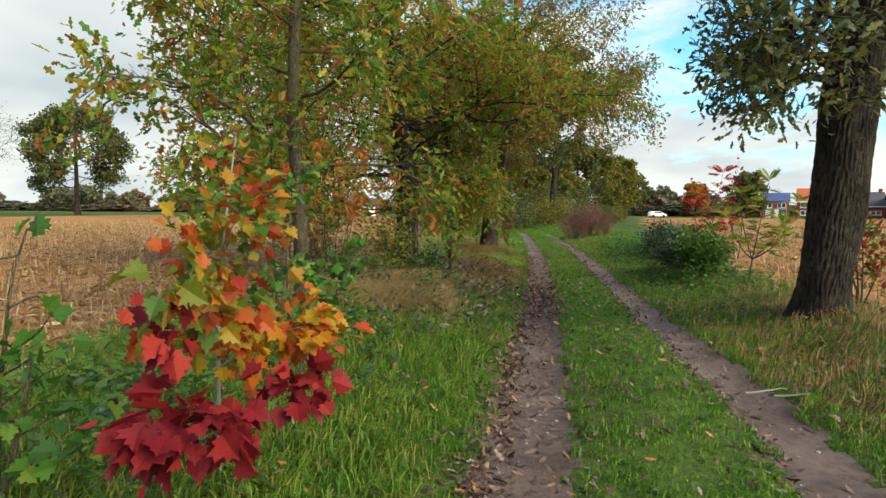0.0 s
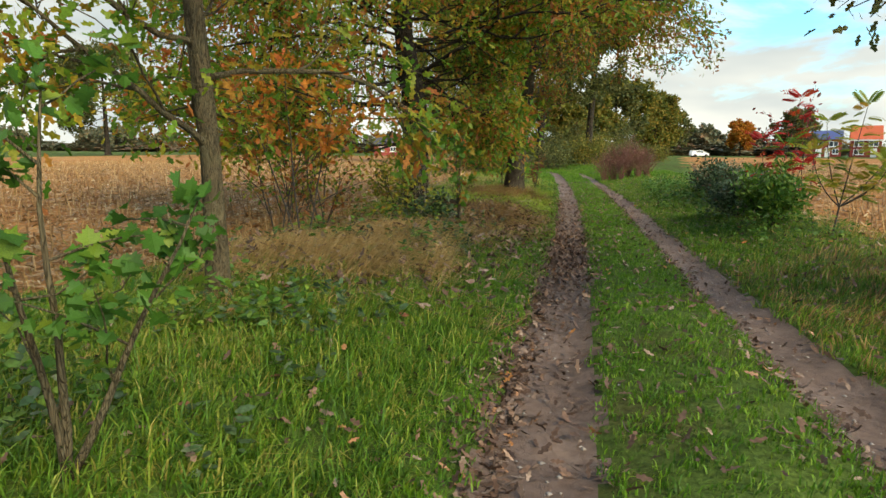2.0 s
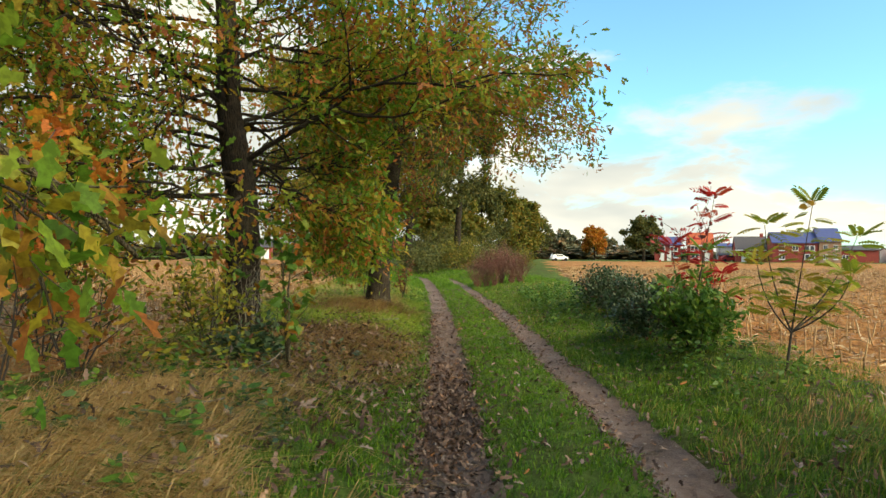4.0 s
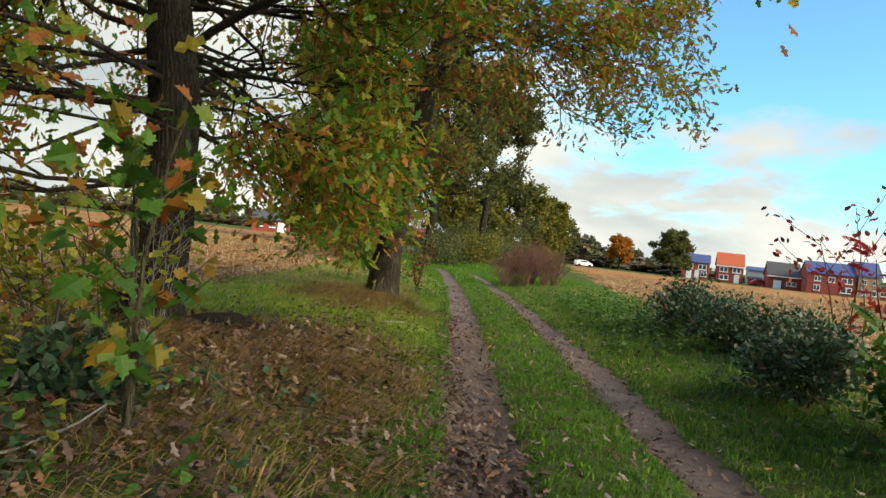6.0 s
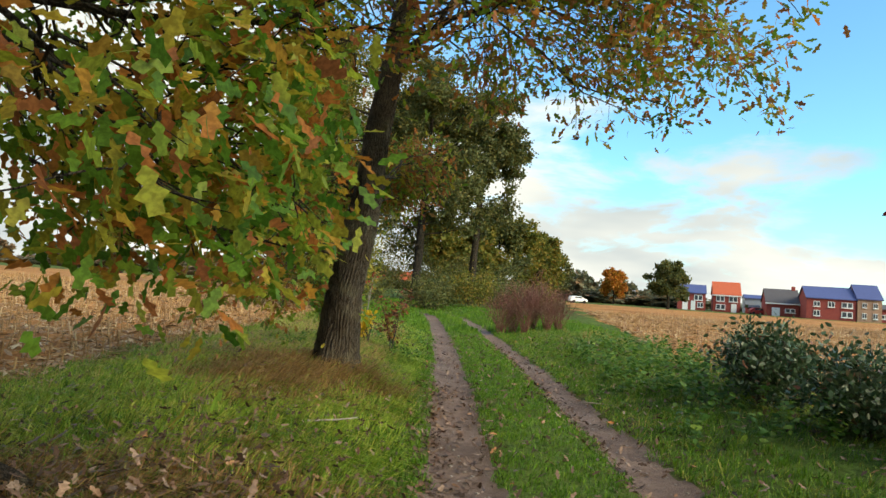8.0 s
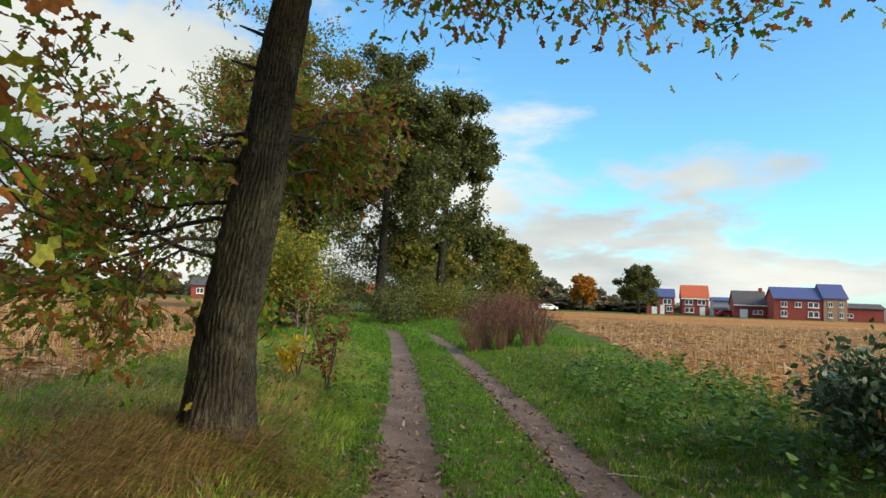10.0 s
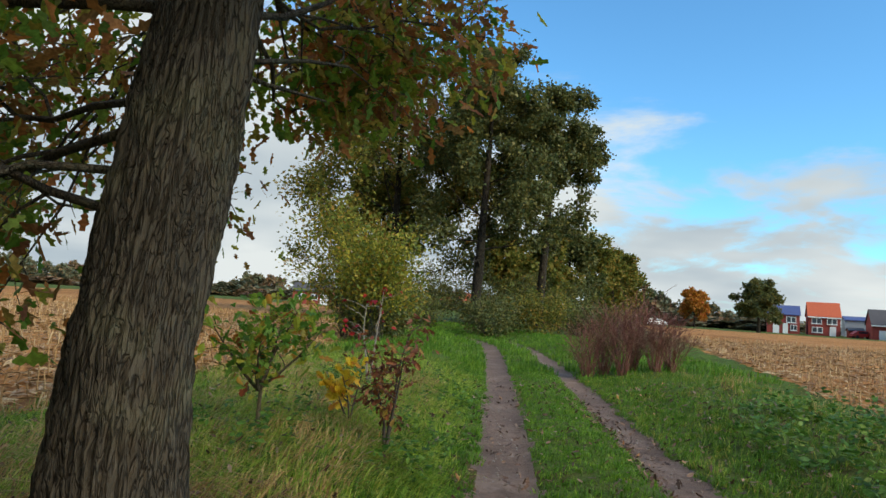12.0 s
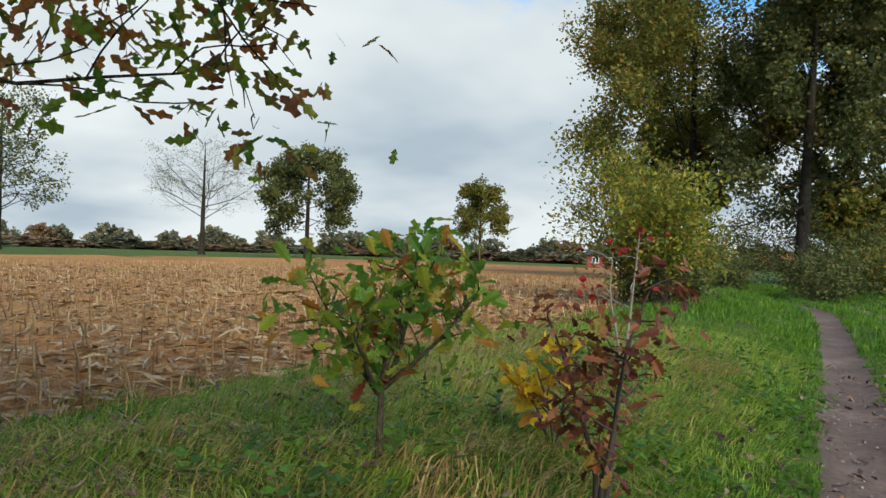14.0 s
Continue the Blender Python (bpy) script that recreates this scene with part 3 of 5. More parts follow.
def leafy_tree(name, place, axis, radii, limbs, leaf_mat, label, seed, leaves_per_tip=3, leaf=(0.08, 0.14), bark=None, template=None,
               depth=2, thin=0.0, category="tree", ridges=0.018, keep=None, group="", spread=0.10, hang=0.35, lift=0.0, boughs=True, tilt=0.9, clear=None):
    """limbs: (height on the trunk, azimuth degrees, rise degrees, length, radius)."""
    gen = np.random.default_rng(seed)
    root = thing(name, place, label, category, group)
    bark = bark or BARK
    template = outline_oak() if template is None else template
    trunk_mesh(root, axis, radii, bark, seed, ridges, 180 if boughs else 10)
    ax = np.array(axis, float)
    pts, ways, rest = [], [], []
    for z, az, rise, length, r in limbs:
        s = np.interp(z, ax[:, 2], np.arange(len(ax)))
        p = np.array([np.interp(s, np.arange(len(ax)), ax[:, d]) for d in range(3)])
        a, e = radians(az), radians(rise)
        w = np.array([math.sin(a) * math.cos(e), math.cos(a) * math.cos(e), math.sin(e)])
        lines, tips = [], []
        branch_out(gen, lines, tips, p, w, length, r, depth, lift)
        if keep is not None:
            lines, tips = prune(lines, tips, lambda q: keep(q + np.array(place)))
        else:
            lines = [ln[:2] for ln in lines]
        tp, tw = np.array([t[0] for t in tips]).reshape(-1, 3), np.array([t[1] for t in tips]).reshape(-1, 3)
        pts.append(tp)
        ways.append(tw)
        if lines and boughs:
            v, f = tubes(lines, sides_for)
            mesh_object("bough", v, f, bark, root, smooth=True)
        rest += lines
    pts, ways = np.concatenate(pts), np.concatenate(ways)
    if not boughs and rest:
        v, f = tubes(rest, lambda r: 5 if r > 0.06 else 3)
        tagged(mesh_object("branchwork", v, f, bark, root, smooth=True), kind="stuff")
    n = leaves_per_tip
    P = np.repeat(pts, n, 0) + gen.normal(0, spread, (len(pts) * n, 3))
    W = unit(np.repeat(unit(ways), n, 0) + gen.normal(0, 0.8, (len(pts) * n, 3)) + np.array([0, 0, -hang]))
    if thin:
        ok = gen.random(len(P)) > thin
        P, W = P[ok], W[ok]
    if clear is not None:
        ok = clear(P + np.array(place))
        P, W = P[ok], W[ok]
    v, f = scatter_leaves(P, W, gen.uniform(*leaf, len(P)), template, gen, tilt)
    mesh_object("crown", v, f, leaf_mat, root)
    return root


def limb_ring(gen, zs, length, rise, radius, az=None):
    out, a = [], gen.uniform(0, 360)
    for i, z in enumerate(zs):
        a += 137.5 + gen.uniform(-20, 20)
        out.append((z, a if az is None else az(gen), rise(z, gen), length(z, gen), radius(z)))
    return out


def free_way(p):
    """True where nothing hangs into the walker's way."""
    u = p[:, 0] - track(p[:, 1])
    return (u < -0.95) | (u > 2.6) | (p[:, 2] > 3.4)


# young oak with a slim pole trunk beside the straw mound
g1 = np.random.default_rng(11)
limbs = limb_ring(g1, np.linspace(1.25, 6.6, 22), lambda z, g: g.uniform(1.7, 2.6) * (1.1 - 0.09 * z), lambda z, g: g.uniform(-4, 22) + 5 * max(0, z - 3), lambda z: 0.032 - 0.003 * z)
leafy_tree("oak_tree", spot(-2.15, 5.45, -0.03), [(0, 0, 0), (-0.03, 0.02, 1.2), (-0.10, 0.0, 2.4), (-0.06, 0.05, 4.2), (-0.12, 0.05, 6.0), (-0.1, 0, 7.6)],
           [0.082, 0.072, 0.068, 0.052, 0.03, 0.008], limbs, OAK_LEAF, "slender young oak with olive and rusty autumn leaves", 11, 4, (0.08, 0.13), YOUNG_BARK, ridges=0.006,
           keep=lambda p: (p[:, 2] > 1.45) & free_way(p))

# big dark-barked oak on the verge
g2 = np.random.default_rng(12)
limbs = limb_ring(g2, np.linspace(2.2, 8.5, 20), lambda z, g: g.uniform(3.4, 5.0) * (1.05 - 0.05 * z), lambda z, g: g.uniform(2, 25) + 4 * max(0, z - 4), lambda z: 0.06 - 0.0042 * z)
limbs += [(2.2, 30, -8, 3.4, 0.028), (2.5, 45, -7, 3.2, 0.028), (2.7, 20, -6, 3.8, 0.03), (3.0, 50, -5, 3.2, 0.03), (3.2, 32, -6, 3.8, 0.03), (3.4, 15, -5, 4.2, 0.03), (3.8, 42, -4, 3.8, 0.032), (4.2, 28, -3, 4.4, 0.032), (4.5, 50, 0, 4.2, 0.034), (4.8, 35, 2, 4.6, 0.034), (2.4, 60, -8, 2.8, 0.026), (2.9, 70, -6, 2.8, 0.026),
          (3.0, 262, 6, 4.6, 0.036), (3.5, 278, 8, 4.4, 0.036), (4.2, 245, 8, 4.8, 0.038), (4.6, 272, 12, 4.6, 0.038), (5.2, 255, 14, 4.8, 0.038), (5.8, 238, 16, 4.6, 0.036), (6.2, 268, 20, 4.4, 0.034), (3.8, 234, 6, 4.6, 0.036),
          (2.3, 18, -4, 4.0, 0.032), (2.8, 8, -3, 4.4, 0.034), (3.0, 30, -2, 4.6, 0.036), (3.6, 60, 12, 4.6, 0.04), (3.7, 20, -2, 4.8, 0.04), (3.5, 40, 2, 4.8, 0.036), (3.0, 345, 2, 4.0, 0.034),
          (4.2, 80, 18, 4.2, 0.04), (1.6, 185, 0, 4.4, 0.03), (2.2, 155, 3, 4.4, 0.032), (1.5, 215, -2, 4.0, 0.03), (2.6, 190, 4, 4.8, 0.036), (2.4, 172, 0, 5.2, 0.034), (2.8, 205, 4, 5.5, 0.036),
          (3.4, 225, 6, 5.5, 0.04), (3.8, 190, 8, 5.5, 0.04), (4.4, 210, 12, 5.2, 0.04), (2.4, 240, 2, 5.0, 0.034), (3.1, 250, 5, 5.0, 0.036), (4.8, 235, 15, 5.0, 0.04), (5.2, 195, 16, 5.0, 0.04), (4.0, 260, 10, 5.0, 0.036)]
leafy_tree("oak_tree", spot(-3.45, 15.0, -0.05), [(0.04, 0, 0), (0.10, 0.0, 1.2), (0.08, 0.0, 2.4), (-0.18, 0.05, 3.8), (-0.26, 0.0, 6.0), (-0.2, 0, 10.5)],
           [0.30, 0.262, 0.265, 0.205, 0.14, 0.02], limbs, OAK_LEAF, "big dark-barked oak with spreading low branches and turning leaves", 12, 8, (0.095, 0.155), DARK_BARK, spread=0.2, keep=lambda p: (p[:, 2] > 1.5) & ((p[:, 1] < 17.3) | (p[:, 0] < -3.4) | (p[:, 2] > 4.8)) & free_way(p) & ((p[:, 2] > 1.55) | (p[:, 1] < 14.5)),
           clear=lambda p: ((p[:, 1] < 15.8) | (p[:, 0] < -1.15) | (p[:, 2] > 4.2)) & ~((p[:, 1] > 10.4) & (p[:, 1] < 15.0) & (np.abs(p[:, 0] + 0.70 * (p[:, 1] - 10)) < 0.45) & (p[:, 2] < 3.0)))

# leaning oak beside the left rut, its crown hanging over the track
g3 = np.random.default_rng(13)
limbs = limb_ring(g3, np.linspace(4.4, 8.2, 8), lambda z, g: g.uniform(3.6, 5.2) * (1.1 - 0.05 * z), lambda z, g: g.uniform(8, 28) + 4 * max(0, z - 5), lambda z: 0.09 - 0.006 * z)
limbs += [(1.45, 275, 12, 1.9, 0.035), (1.9, 300, 10, 2.6, 0.04), (2.4, 262, 14, 2.8, 0.045), (2.9, 320, 12, 3.0, 0.045), (3.2, 285, 18, 3.2, 0.05),
          (1.7, 255, 6, 1.8, 0.03), (2.1, 285, 5, 2.2, 0.035), (2.6, 300, 8, 2.6, 0.035), (3.5, 265, 12, 2.8, 0.04), (3.6, 305, 14, 3.0, 0.04), (4.0, 275, 16, 3.2, 0.04), (3.0, 30, 4, 2.2, 0.03), (2.4, 355, 6, 2.6, 0.03), (2.7, 10, 4, 2.8, 0.03), (2.4, 8, 10, 3.0, 0.032), (2.5, 16, 8, 3.0, 0.032), (2.3, 300, 2, 3.0, 0.03), (2.2, 312, 3, 3.2, 0.03), (2.5, 0, 8, 3.0, 0.032), (2.8, 352, 6, 3.2, 0.032), (2.6, 12, 7, 2.8, 0.03), (3.0, 5, 3, 3.2, 0.032), (3.1, 345, 5, 3.4, 0.034), (3.0, 25, 5, 2.8, 0.03), (2.9, 340, 4, 2.6, 0.03), (2.2, 20, 4, 2.2, 0.028), (5.0, 112, -13, 4.0, 0.036), (5.5, 104, -19, 4.2, 0.036), (4.1, 124, 0, 3.7, 0.034), (5.2, 108, -15, 4.3, 0.036), (5.7, 97, -18, 4.2, 0.036), (4.6, 118, -6, 4.6, 0.04), (5.9, 106, -22, 4.9, 0.04), (4.9, 130, -8, 4.6, 0.042), (5.3, 140, -12, 4.2, 0.038), (5.4, 155, -14, 3.6, 0.034), (4.8, 165, -5, 3.2, 0.032), (2.6, 318, 8, 3.6, 0.04), (2.8, 330, 9, 3.8, 0.042), (3.0, 342, 9, 3.6, 0.04), (3.2, 322, 7, 4.0, 0.042), (2.7, 305, 8, 3.4, 0.036), (3.3, 335, 8, 3.8, 0.04), (2.9, 350, 8, 3.2, 0.034), (3.3, 15, 10, 2.6, 0.04), (2.6, 340, 8, 2.2, 0.035), (4.3, 115, 16, 4.8, 0.06)]
limbs = [(z, az, rise, length, r * 0.68) for z, az, rise, length, r in limbs]
leafy_tree("oak_tree", spot(-1.92, 20.7, -0.06), [(0.04, 0, 0), (0.11, -0.02, 1.0), (0.24, -0.03, 1.75), (0.34, -0.05, 2.45), (0.40, 0.0, 3.3), (0.60, 0, 4.7), (0.85, 0.0, 6.5), (0.9, 0, 10)],
           [0.265, 0.24, 0.228, 0.20, 0.175, 0.15, 0.11, 0.02], limbs, OAK_LEAF_BROWN, "leaning furrowed oak with browning leaves over the track", 13, 8, (0.085, 0.14), ridges=0.026, spread=0.14, clear=lambda p: (p[:, 0] > -2.0) | (np.sin(p[:, 0] * 91 + p[:, 1] * 57 + p[:, 2] * 33) > -0.25),
           keep=lambda p: ~((p[:, 0] > -1.2) & (p[:, 1] < 21.6) & (p[:, 2] < 3.35)) & (p[:, 2] > 0.8) & ((p[:, 2] > 2.35 + 0.27 * (p[:, 1] - 21)) | (p[:, 1] < 20.95) | ((p[:, 0] < -2.1) & (p[:, 1] < 21.8)) | ((p[:, 0] < -2.6) & (p[:, 1] < 23.6) & (p[:, 2] > 2.0))) & (p[:, 0] < 3.6) & ((p[:, 0] < 1.2) | (p[:, 2] > 3.3)) & (free_way(p) | ((p[:, 1] > 21.9) & (p[:, 2] > 2.2) & (p[:, 0] < -0.6))) & ((p[:, 0] < -1.9) | (p[:, 1] < 19.2) | (p[:, 2] > 2.0 + 0.62 * (p[:, 1] - 17.6)) | ((p[:, 0] < -0.6) & (p[:, 2] < 1.7 + 0.42 * (p[:, 1] - 17.6)))) & ~((p[:, 0] < -2.2) & (p[:, 2] > 3.3) & (p[:, 1] < 22.5)))

# oak across the track
g4 = np.random.default_rng(14)
limbs = limb_ring(g4, np.linspace(3.6, 8.5, 16), lambda z, g: g.uniform(3.0, 4.4) * (1.1 - 0.05 * z), lambda z, g: g.uniform(5, 25) + 4 * max(0, z - 5), lambda z: 0.08 - 0.006 * z)
limbs += [(2.9, 225, 6, 2.8, 0.05), (3.1, 245, 8, 2.6, 0.05), (3.5, 210, 10, 2.8, 0.05), (3.8, 235, 14, 2.8, 0.05), (2.6, 80, 20, 2.6, 0.05), (3.3, 190, 10, 2.4, 0.04), (3.0, 235, -4, 2.2, 0.03), (3.2, 252, -3, 2.0, 0.03), (3.1, 215, -4, 2.4, 0.03), (3.4, 240, 0, 2.4, 0.03), (2.95, 260, 2, 1.8, 0.03), (3.3, 228, -6, 2.6, 0.03)]
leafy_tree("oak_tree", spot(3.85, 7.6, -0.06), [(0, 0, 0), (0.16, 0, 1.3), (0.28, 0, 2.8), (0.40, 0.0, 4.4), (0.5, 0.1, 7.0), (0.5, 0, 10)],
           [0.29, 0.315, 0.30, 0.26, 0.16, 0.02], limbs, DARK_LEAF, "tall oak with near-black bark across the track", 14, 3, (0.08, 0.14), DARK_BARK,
           keep=lambda p: (p[:, 2] > 2.6) & ((p[:, 0] > 0.6 + 0.66 * (p[:, 1] - 4.5)) | (p[:, 2] > 6.5)) & (p[:, 0] > 1.9))


def big_tree(place, height, bare, width, seed, mat, label, clumps=2, leaf=(0.28, 0.5), r=0.4, depth=2, name="oak_tree", lean=(0, 0), thin=0.0, group="", sag=0):
    """A full-grown tree seen from afar: trunk, limbs and a crown of leaf sprays."""
    gen = np.random.default_rng(seed)
    axis = [(lean[0] * s, lean[1] * s, height * s) for s in (0, 0.15, 0.35, 0.6, 0.8, 0.95)]
    n = int(16 + height * 0.5)
    zs = np.linspace(bare, height * 0.86, n)
    limbs = limb_ring(gen, zs, lambda z, g: width * g.uniform(0.8, 1.15) * (1.12 - 0.45 * (z - bare) / (height - bare)),
                      lambda z, g: g.uniform(5, 28) - sag * (1 - (z - bare) / (height - bare)) + 38 * max(0, (z - bare) / (height - bare)), lambda z: r * 0.26 * (1.05 - z / height))
    mid, half = (bare * 0.75 + height) / 2, (height - bare * 0.75) / 2 * 1.02
    ph = gen.uniform(0, 6, 4)

    def crown(p):
        d = p - np.array(place) - np.array([lean[0] * 0.6, lean[1] * 0.6, mid])
        a = np.arctan2(d[:, 1], d[:, 0])
        lump = 1 + 0.16 * np.sin(3 * a + ph[0] + d[:, 2] * 0.5) + 0.12 * np.sin(d[:, 2] * 1.3 + ph[1] + 2 * a) + 0.08 * np.sin(5 * a - d[:, 2] + ph[2])
        low = np.where(d[:, 2] < 0, 0.85, 1.0)
        return (np.hypot(d[:, 0], d[:, 1]) / (width * 1.08)) ** 2 + np.abs(d[:, 2] / (half * low)) ** 2.2 < lump

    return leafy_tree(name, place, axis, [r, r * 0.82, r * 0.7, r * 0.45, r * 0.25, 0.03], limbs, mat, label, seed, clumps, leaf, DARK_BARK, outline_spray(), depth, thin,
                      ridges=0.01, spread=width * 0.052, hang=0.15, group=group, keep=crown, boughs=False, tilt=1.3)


# the group of tall trees where the track bends away
big_tree(spot(-11.9, 66, -0.1), 22.6, 1.2, 9.2, 21, FAR_LEAF, "tall dense oak with olive-yellow crown at the bend", 26, (0.15, 0.29))
big_tree(spot(-4.9, 62, -0.1), 19.6, 3.0, 5.4, 22, DARK_LEAF, "tall oak with a forked trunk at the bend", 14, (0.15, 0.28), lean=(0.6, 0))
big_tree(spot(-0.6, 66, -0.1), 18.6, 6.5, 4.1, 23, DARK_LEAF, "thin-crowned dark oak at the bend", 11, (0.16, 0.3), lean=(0.8, 0))
big_tree(spot(-15.0, 74, -0.1), 14.0, 3.0, 4.5, 24, FAR_LEAF, "shorter oak behind the tall group", 4, (0.25, 0.45))
for i, (x, y, h, w) in enumerate(((2.5, 92, 11.0, 3.8), (5.5, 104, 12.0, 4.6), (9.0, 108, 10.5, 4.2), (11.5, 118, 9.0, 3.8), (0.0, 84, 9.5, 3.4), (-4, 80, 8.5, 3.2))):
    big_tree(spot(x, y, -0.1), h, 0.9, w, 30 + i, FAR_LEAF if i % 3 else DARK_LEAF, "woodland tree with dull green and brown crown", 4, (0.25, 0.5), 0.25, group="woodland by the field")
# solitary trees beyond the western field
big_tree(spot(-84, 97, -0.1), 18.8, 3.4, 8.8, 41, DARK_LEAF, "round green oak standing alone beyond the field", 9, (0.3, 0.6), 0.5, sag=35)
big_tree(spot(-97.5, 85.5, -0.1), 20.5, 6.0, 9.5, 42, DARK_LEAF, "nearly leafless tree standing alone beyond the field", 2, (0.12, 0.22), 0.5, thin=0.35)
big_tree(spot(-58.5, 113, -0.1), 14.2, 3.6, 5.0, 43, FAR_LEAF, "small brown-leaved oak at the field's edge", 5, (0.25, 0.45), 0.32)
big_tree(spot(-106, 58, -0.1), 24, 5.0, 8.5, 44, DARK_LEAF, "half-bare dark oak beyond the field", 2, (0.25, 0.5), 0.5, thin=0.2)
big_tree(spot(38.2, 141, -0.1), 9.3, 0.8, 4.2, 45, DARK_LEAF, "dense round dark tree before the houses", 8, (0.3, 0.5), 0.35)
big_tree(spot(34, 172, -0.1), 8.6, 0.8, 3.4, 46, ORANGE_LEAF, "orange autumn tree by the far field", 4, (0.35, 0.6), 0.25)


# ---- distant tree lines ----
def tree_line():
    protos = []
    # these trees look hazy through their greyed leaf colours alone
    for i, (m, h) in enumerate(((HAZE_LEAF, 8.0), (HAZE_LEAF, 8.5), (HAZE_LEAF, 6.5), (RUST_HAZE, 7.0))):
        protos.append(big_tree(Vector((-170 + 9 * i, 190 + i, 0)), h, 0.15, h * 0.55, 60 + i, m, "distant field-side tree in autumn colours greyed by painted haze", 4 if i != 2 else 2, (0.6, 1.15), 0.2, 1, group="distant tree line"))
    g = np.random.default_rng(5)
    spots = []
    for x in np.arange(-175, 20, 6.5):
        spots.append((x + g.uniform(-2, 2), 205 + g.uniform(-8, 10) + 0.10 * x))
    for y in np.arange(20, 190, 7.5):
        spots.append((-190 + g.uniform(-6, 6), y + g.uniform(-2, 2)))
    for x in np.arange(14, 60, 4.6):
        spots.append((x + g.uniform(-1, 1), 192 + g.uniform(-5, 8)))
    for x in np.arange(60, 190, 9):
        spots.append((x + g.uniform(-2, 2), 240 + g.uniform(-10, 10)))
    for x, y in list(spots):
        for _ in range(2):
            dx, dy = (g.uniform(-5, 5), g.uniform(-9, -3)) if y > 185 else (g.uniform(3, 9), g.uniform(-4, 4))
            w, h = g.uniform(1.6, 2.4), g.uniform(0.25, 0.5)
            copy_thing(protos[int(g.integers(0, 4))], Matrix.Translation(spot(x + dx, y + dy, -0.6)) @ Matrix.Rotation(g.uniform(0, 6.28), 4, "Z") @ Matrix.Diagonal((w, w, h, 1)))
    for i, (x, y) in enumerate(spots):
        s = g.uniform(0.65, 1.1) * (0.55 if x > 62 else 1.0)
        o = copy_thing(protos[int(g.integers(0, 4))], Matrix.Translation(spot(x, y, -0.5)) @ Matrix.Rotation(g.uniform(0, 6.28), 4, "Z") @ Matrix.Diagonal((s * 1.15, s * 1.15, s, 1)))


tree_line()


# ---- grass, straw and litter ----
def blades(x, y, height, width, lean, gen, comb=False):
    """Bent grass blades rooted at x, y: five corners each."""
    n = len(x)
    z = land(x, y) - 0.01
    a = gen.uniform(0, 2 * math.pi, n)
    side = np.stack([np.cos(a), np.sin(a), np.zeros(n)], -1)
    b = 0.6 + 2.2 * wave(x, y, 0.7, 8.0) + gen.normal(0, 0.55, n) if comb else gen.uniform(0, 2 * math.pi, n)
    over = np.stack([np.cos(b), np.sin(b), np.zeros(n)], -1) * (lean * gen.uniform(0.3, 1.4, n) * height)[:, None] + np.array([0.25, 0.1, 0]) * (lean * height)[:, None]
    root = np.stack([x, y, z], -1)
    up = np.array([0, 0, 1.0])
    mid = root + up * (height * 0.58)[:, None] + over * 0.35
    drop = np.clip(1 - 0.45 * lean ** 2, 0.3, 1)
    tip = root + up * (height * drop)[:, None] + over
    w = width[:, None] * side
    v = np.stack([root - w * 0.5, root + w * 0.5, mid + w * 0.4, mid - w * 0.4, tip], 1).reshape(-1, 3)
    k = np.arange(n)[:, None] * 5
    return v, [k + np.array([[0, 1, 2, 3]]), k + np.array([[3, 2, 4]])]


def tufts(gen, n, x0, x1, y0, y1, each=14, radius=0.05):
    """Blade roots in tufts over a stretch of u and y."""
    c = max(1, n // each)
    u, y = gen.uniform(x0, x1, c), gen.uniform(y0, y1, c)
    u = np.repeat(u, each) + gen.normal(0, radius, c * each)
    y = np.repeat(y, each) + gen.normal(0, radius, c * each)
    return u, y, np.repeat(gen.uniform(0.55, 1.25, c), each)


def grass(name, mat, label, seed, n, u0, u1, y0, y1, h0, h1, w, lean, keep=None, each=14, radius=0.05, comb=False):
    gen = np.random.default_rng(seed)
    u, y, big = tufts(gen, n, u0, u1, y0, y1, each, radius)
    x = u + track(y)
    g = gauge(y)
    ok = (np.abs(u) > 0.29 + 0.10 * wave(x, y, 0.25)) & (np.abs(u - g) > 0.24 + 0.09 * wave(x, y, 0.25, 1.0)) & (x < edge_east(y) + 0.5) & (u > edge_west(y) - 0.4)
    if keep is not None:
        ok &= keep(x, y, u, gen)
    x, y, u, big = x[ok], y[ok], u[ok], big[ok]
    k = len(x)
    h = gen.uniform(h0, h1, k) * big
    v, f = blades(x, y, h, gen.uniform(0.6, 1.3, k) * w, gen.uniform(0.2, 1.0, k) * lean, gen, comb)
    return tagged(mesh_object(name, v, f, mat), label, "grass", kind="stuff")


def dry(x, y):
    """How far the sward is dried out at a place, 0 to 1."""
    m = np.exp(-((x + 2.3) / 1.3) ** 2 - ((y - 7.5) / 1.3) ** 2) + np.exp(-((x + 2.2) / 1.0) ** 2 - ((y - 9.6) / 1.0) ** 2) + 1.2 * np.exp(-((x + 2.2) / 0.95) ** 2 - ((y - 19.7) / 1.1) ** 2)
    m = m + 0.95 * np.exp(-((x + 2.2) / 1.6) ** 2 - ((y - 13.6) / 2.2) ** 2) + 0.9 * np.exp(-((x - 3.5) / 1.1) ** 2 - ((y - 6.0) / 3.4) ** 2)
    m = m + 0.5 * np.exp(-((x + 2.7) / 1.3) ** 2 - ((y - 23.4) / 2.2) ** 2)
    return m + 0.16 * wave(x, y, 0.9, 6.0)


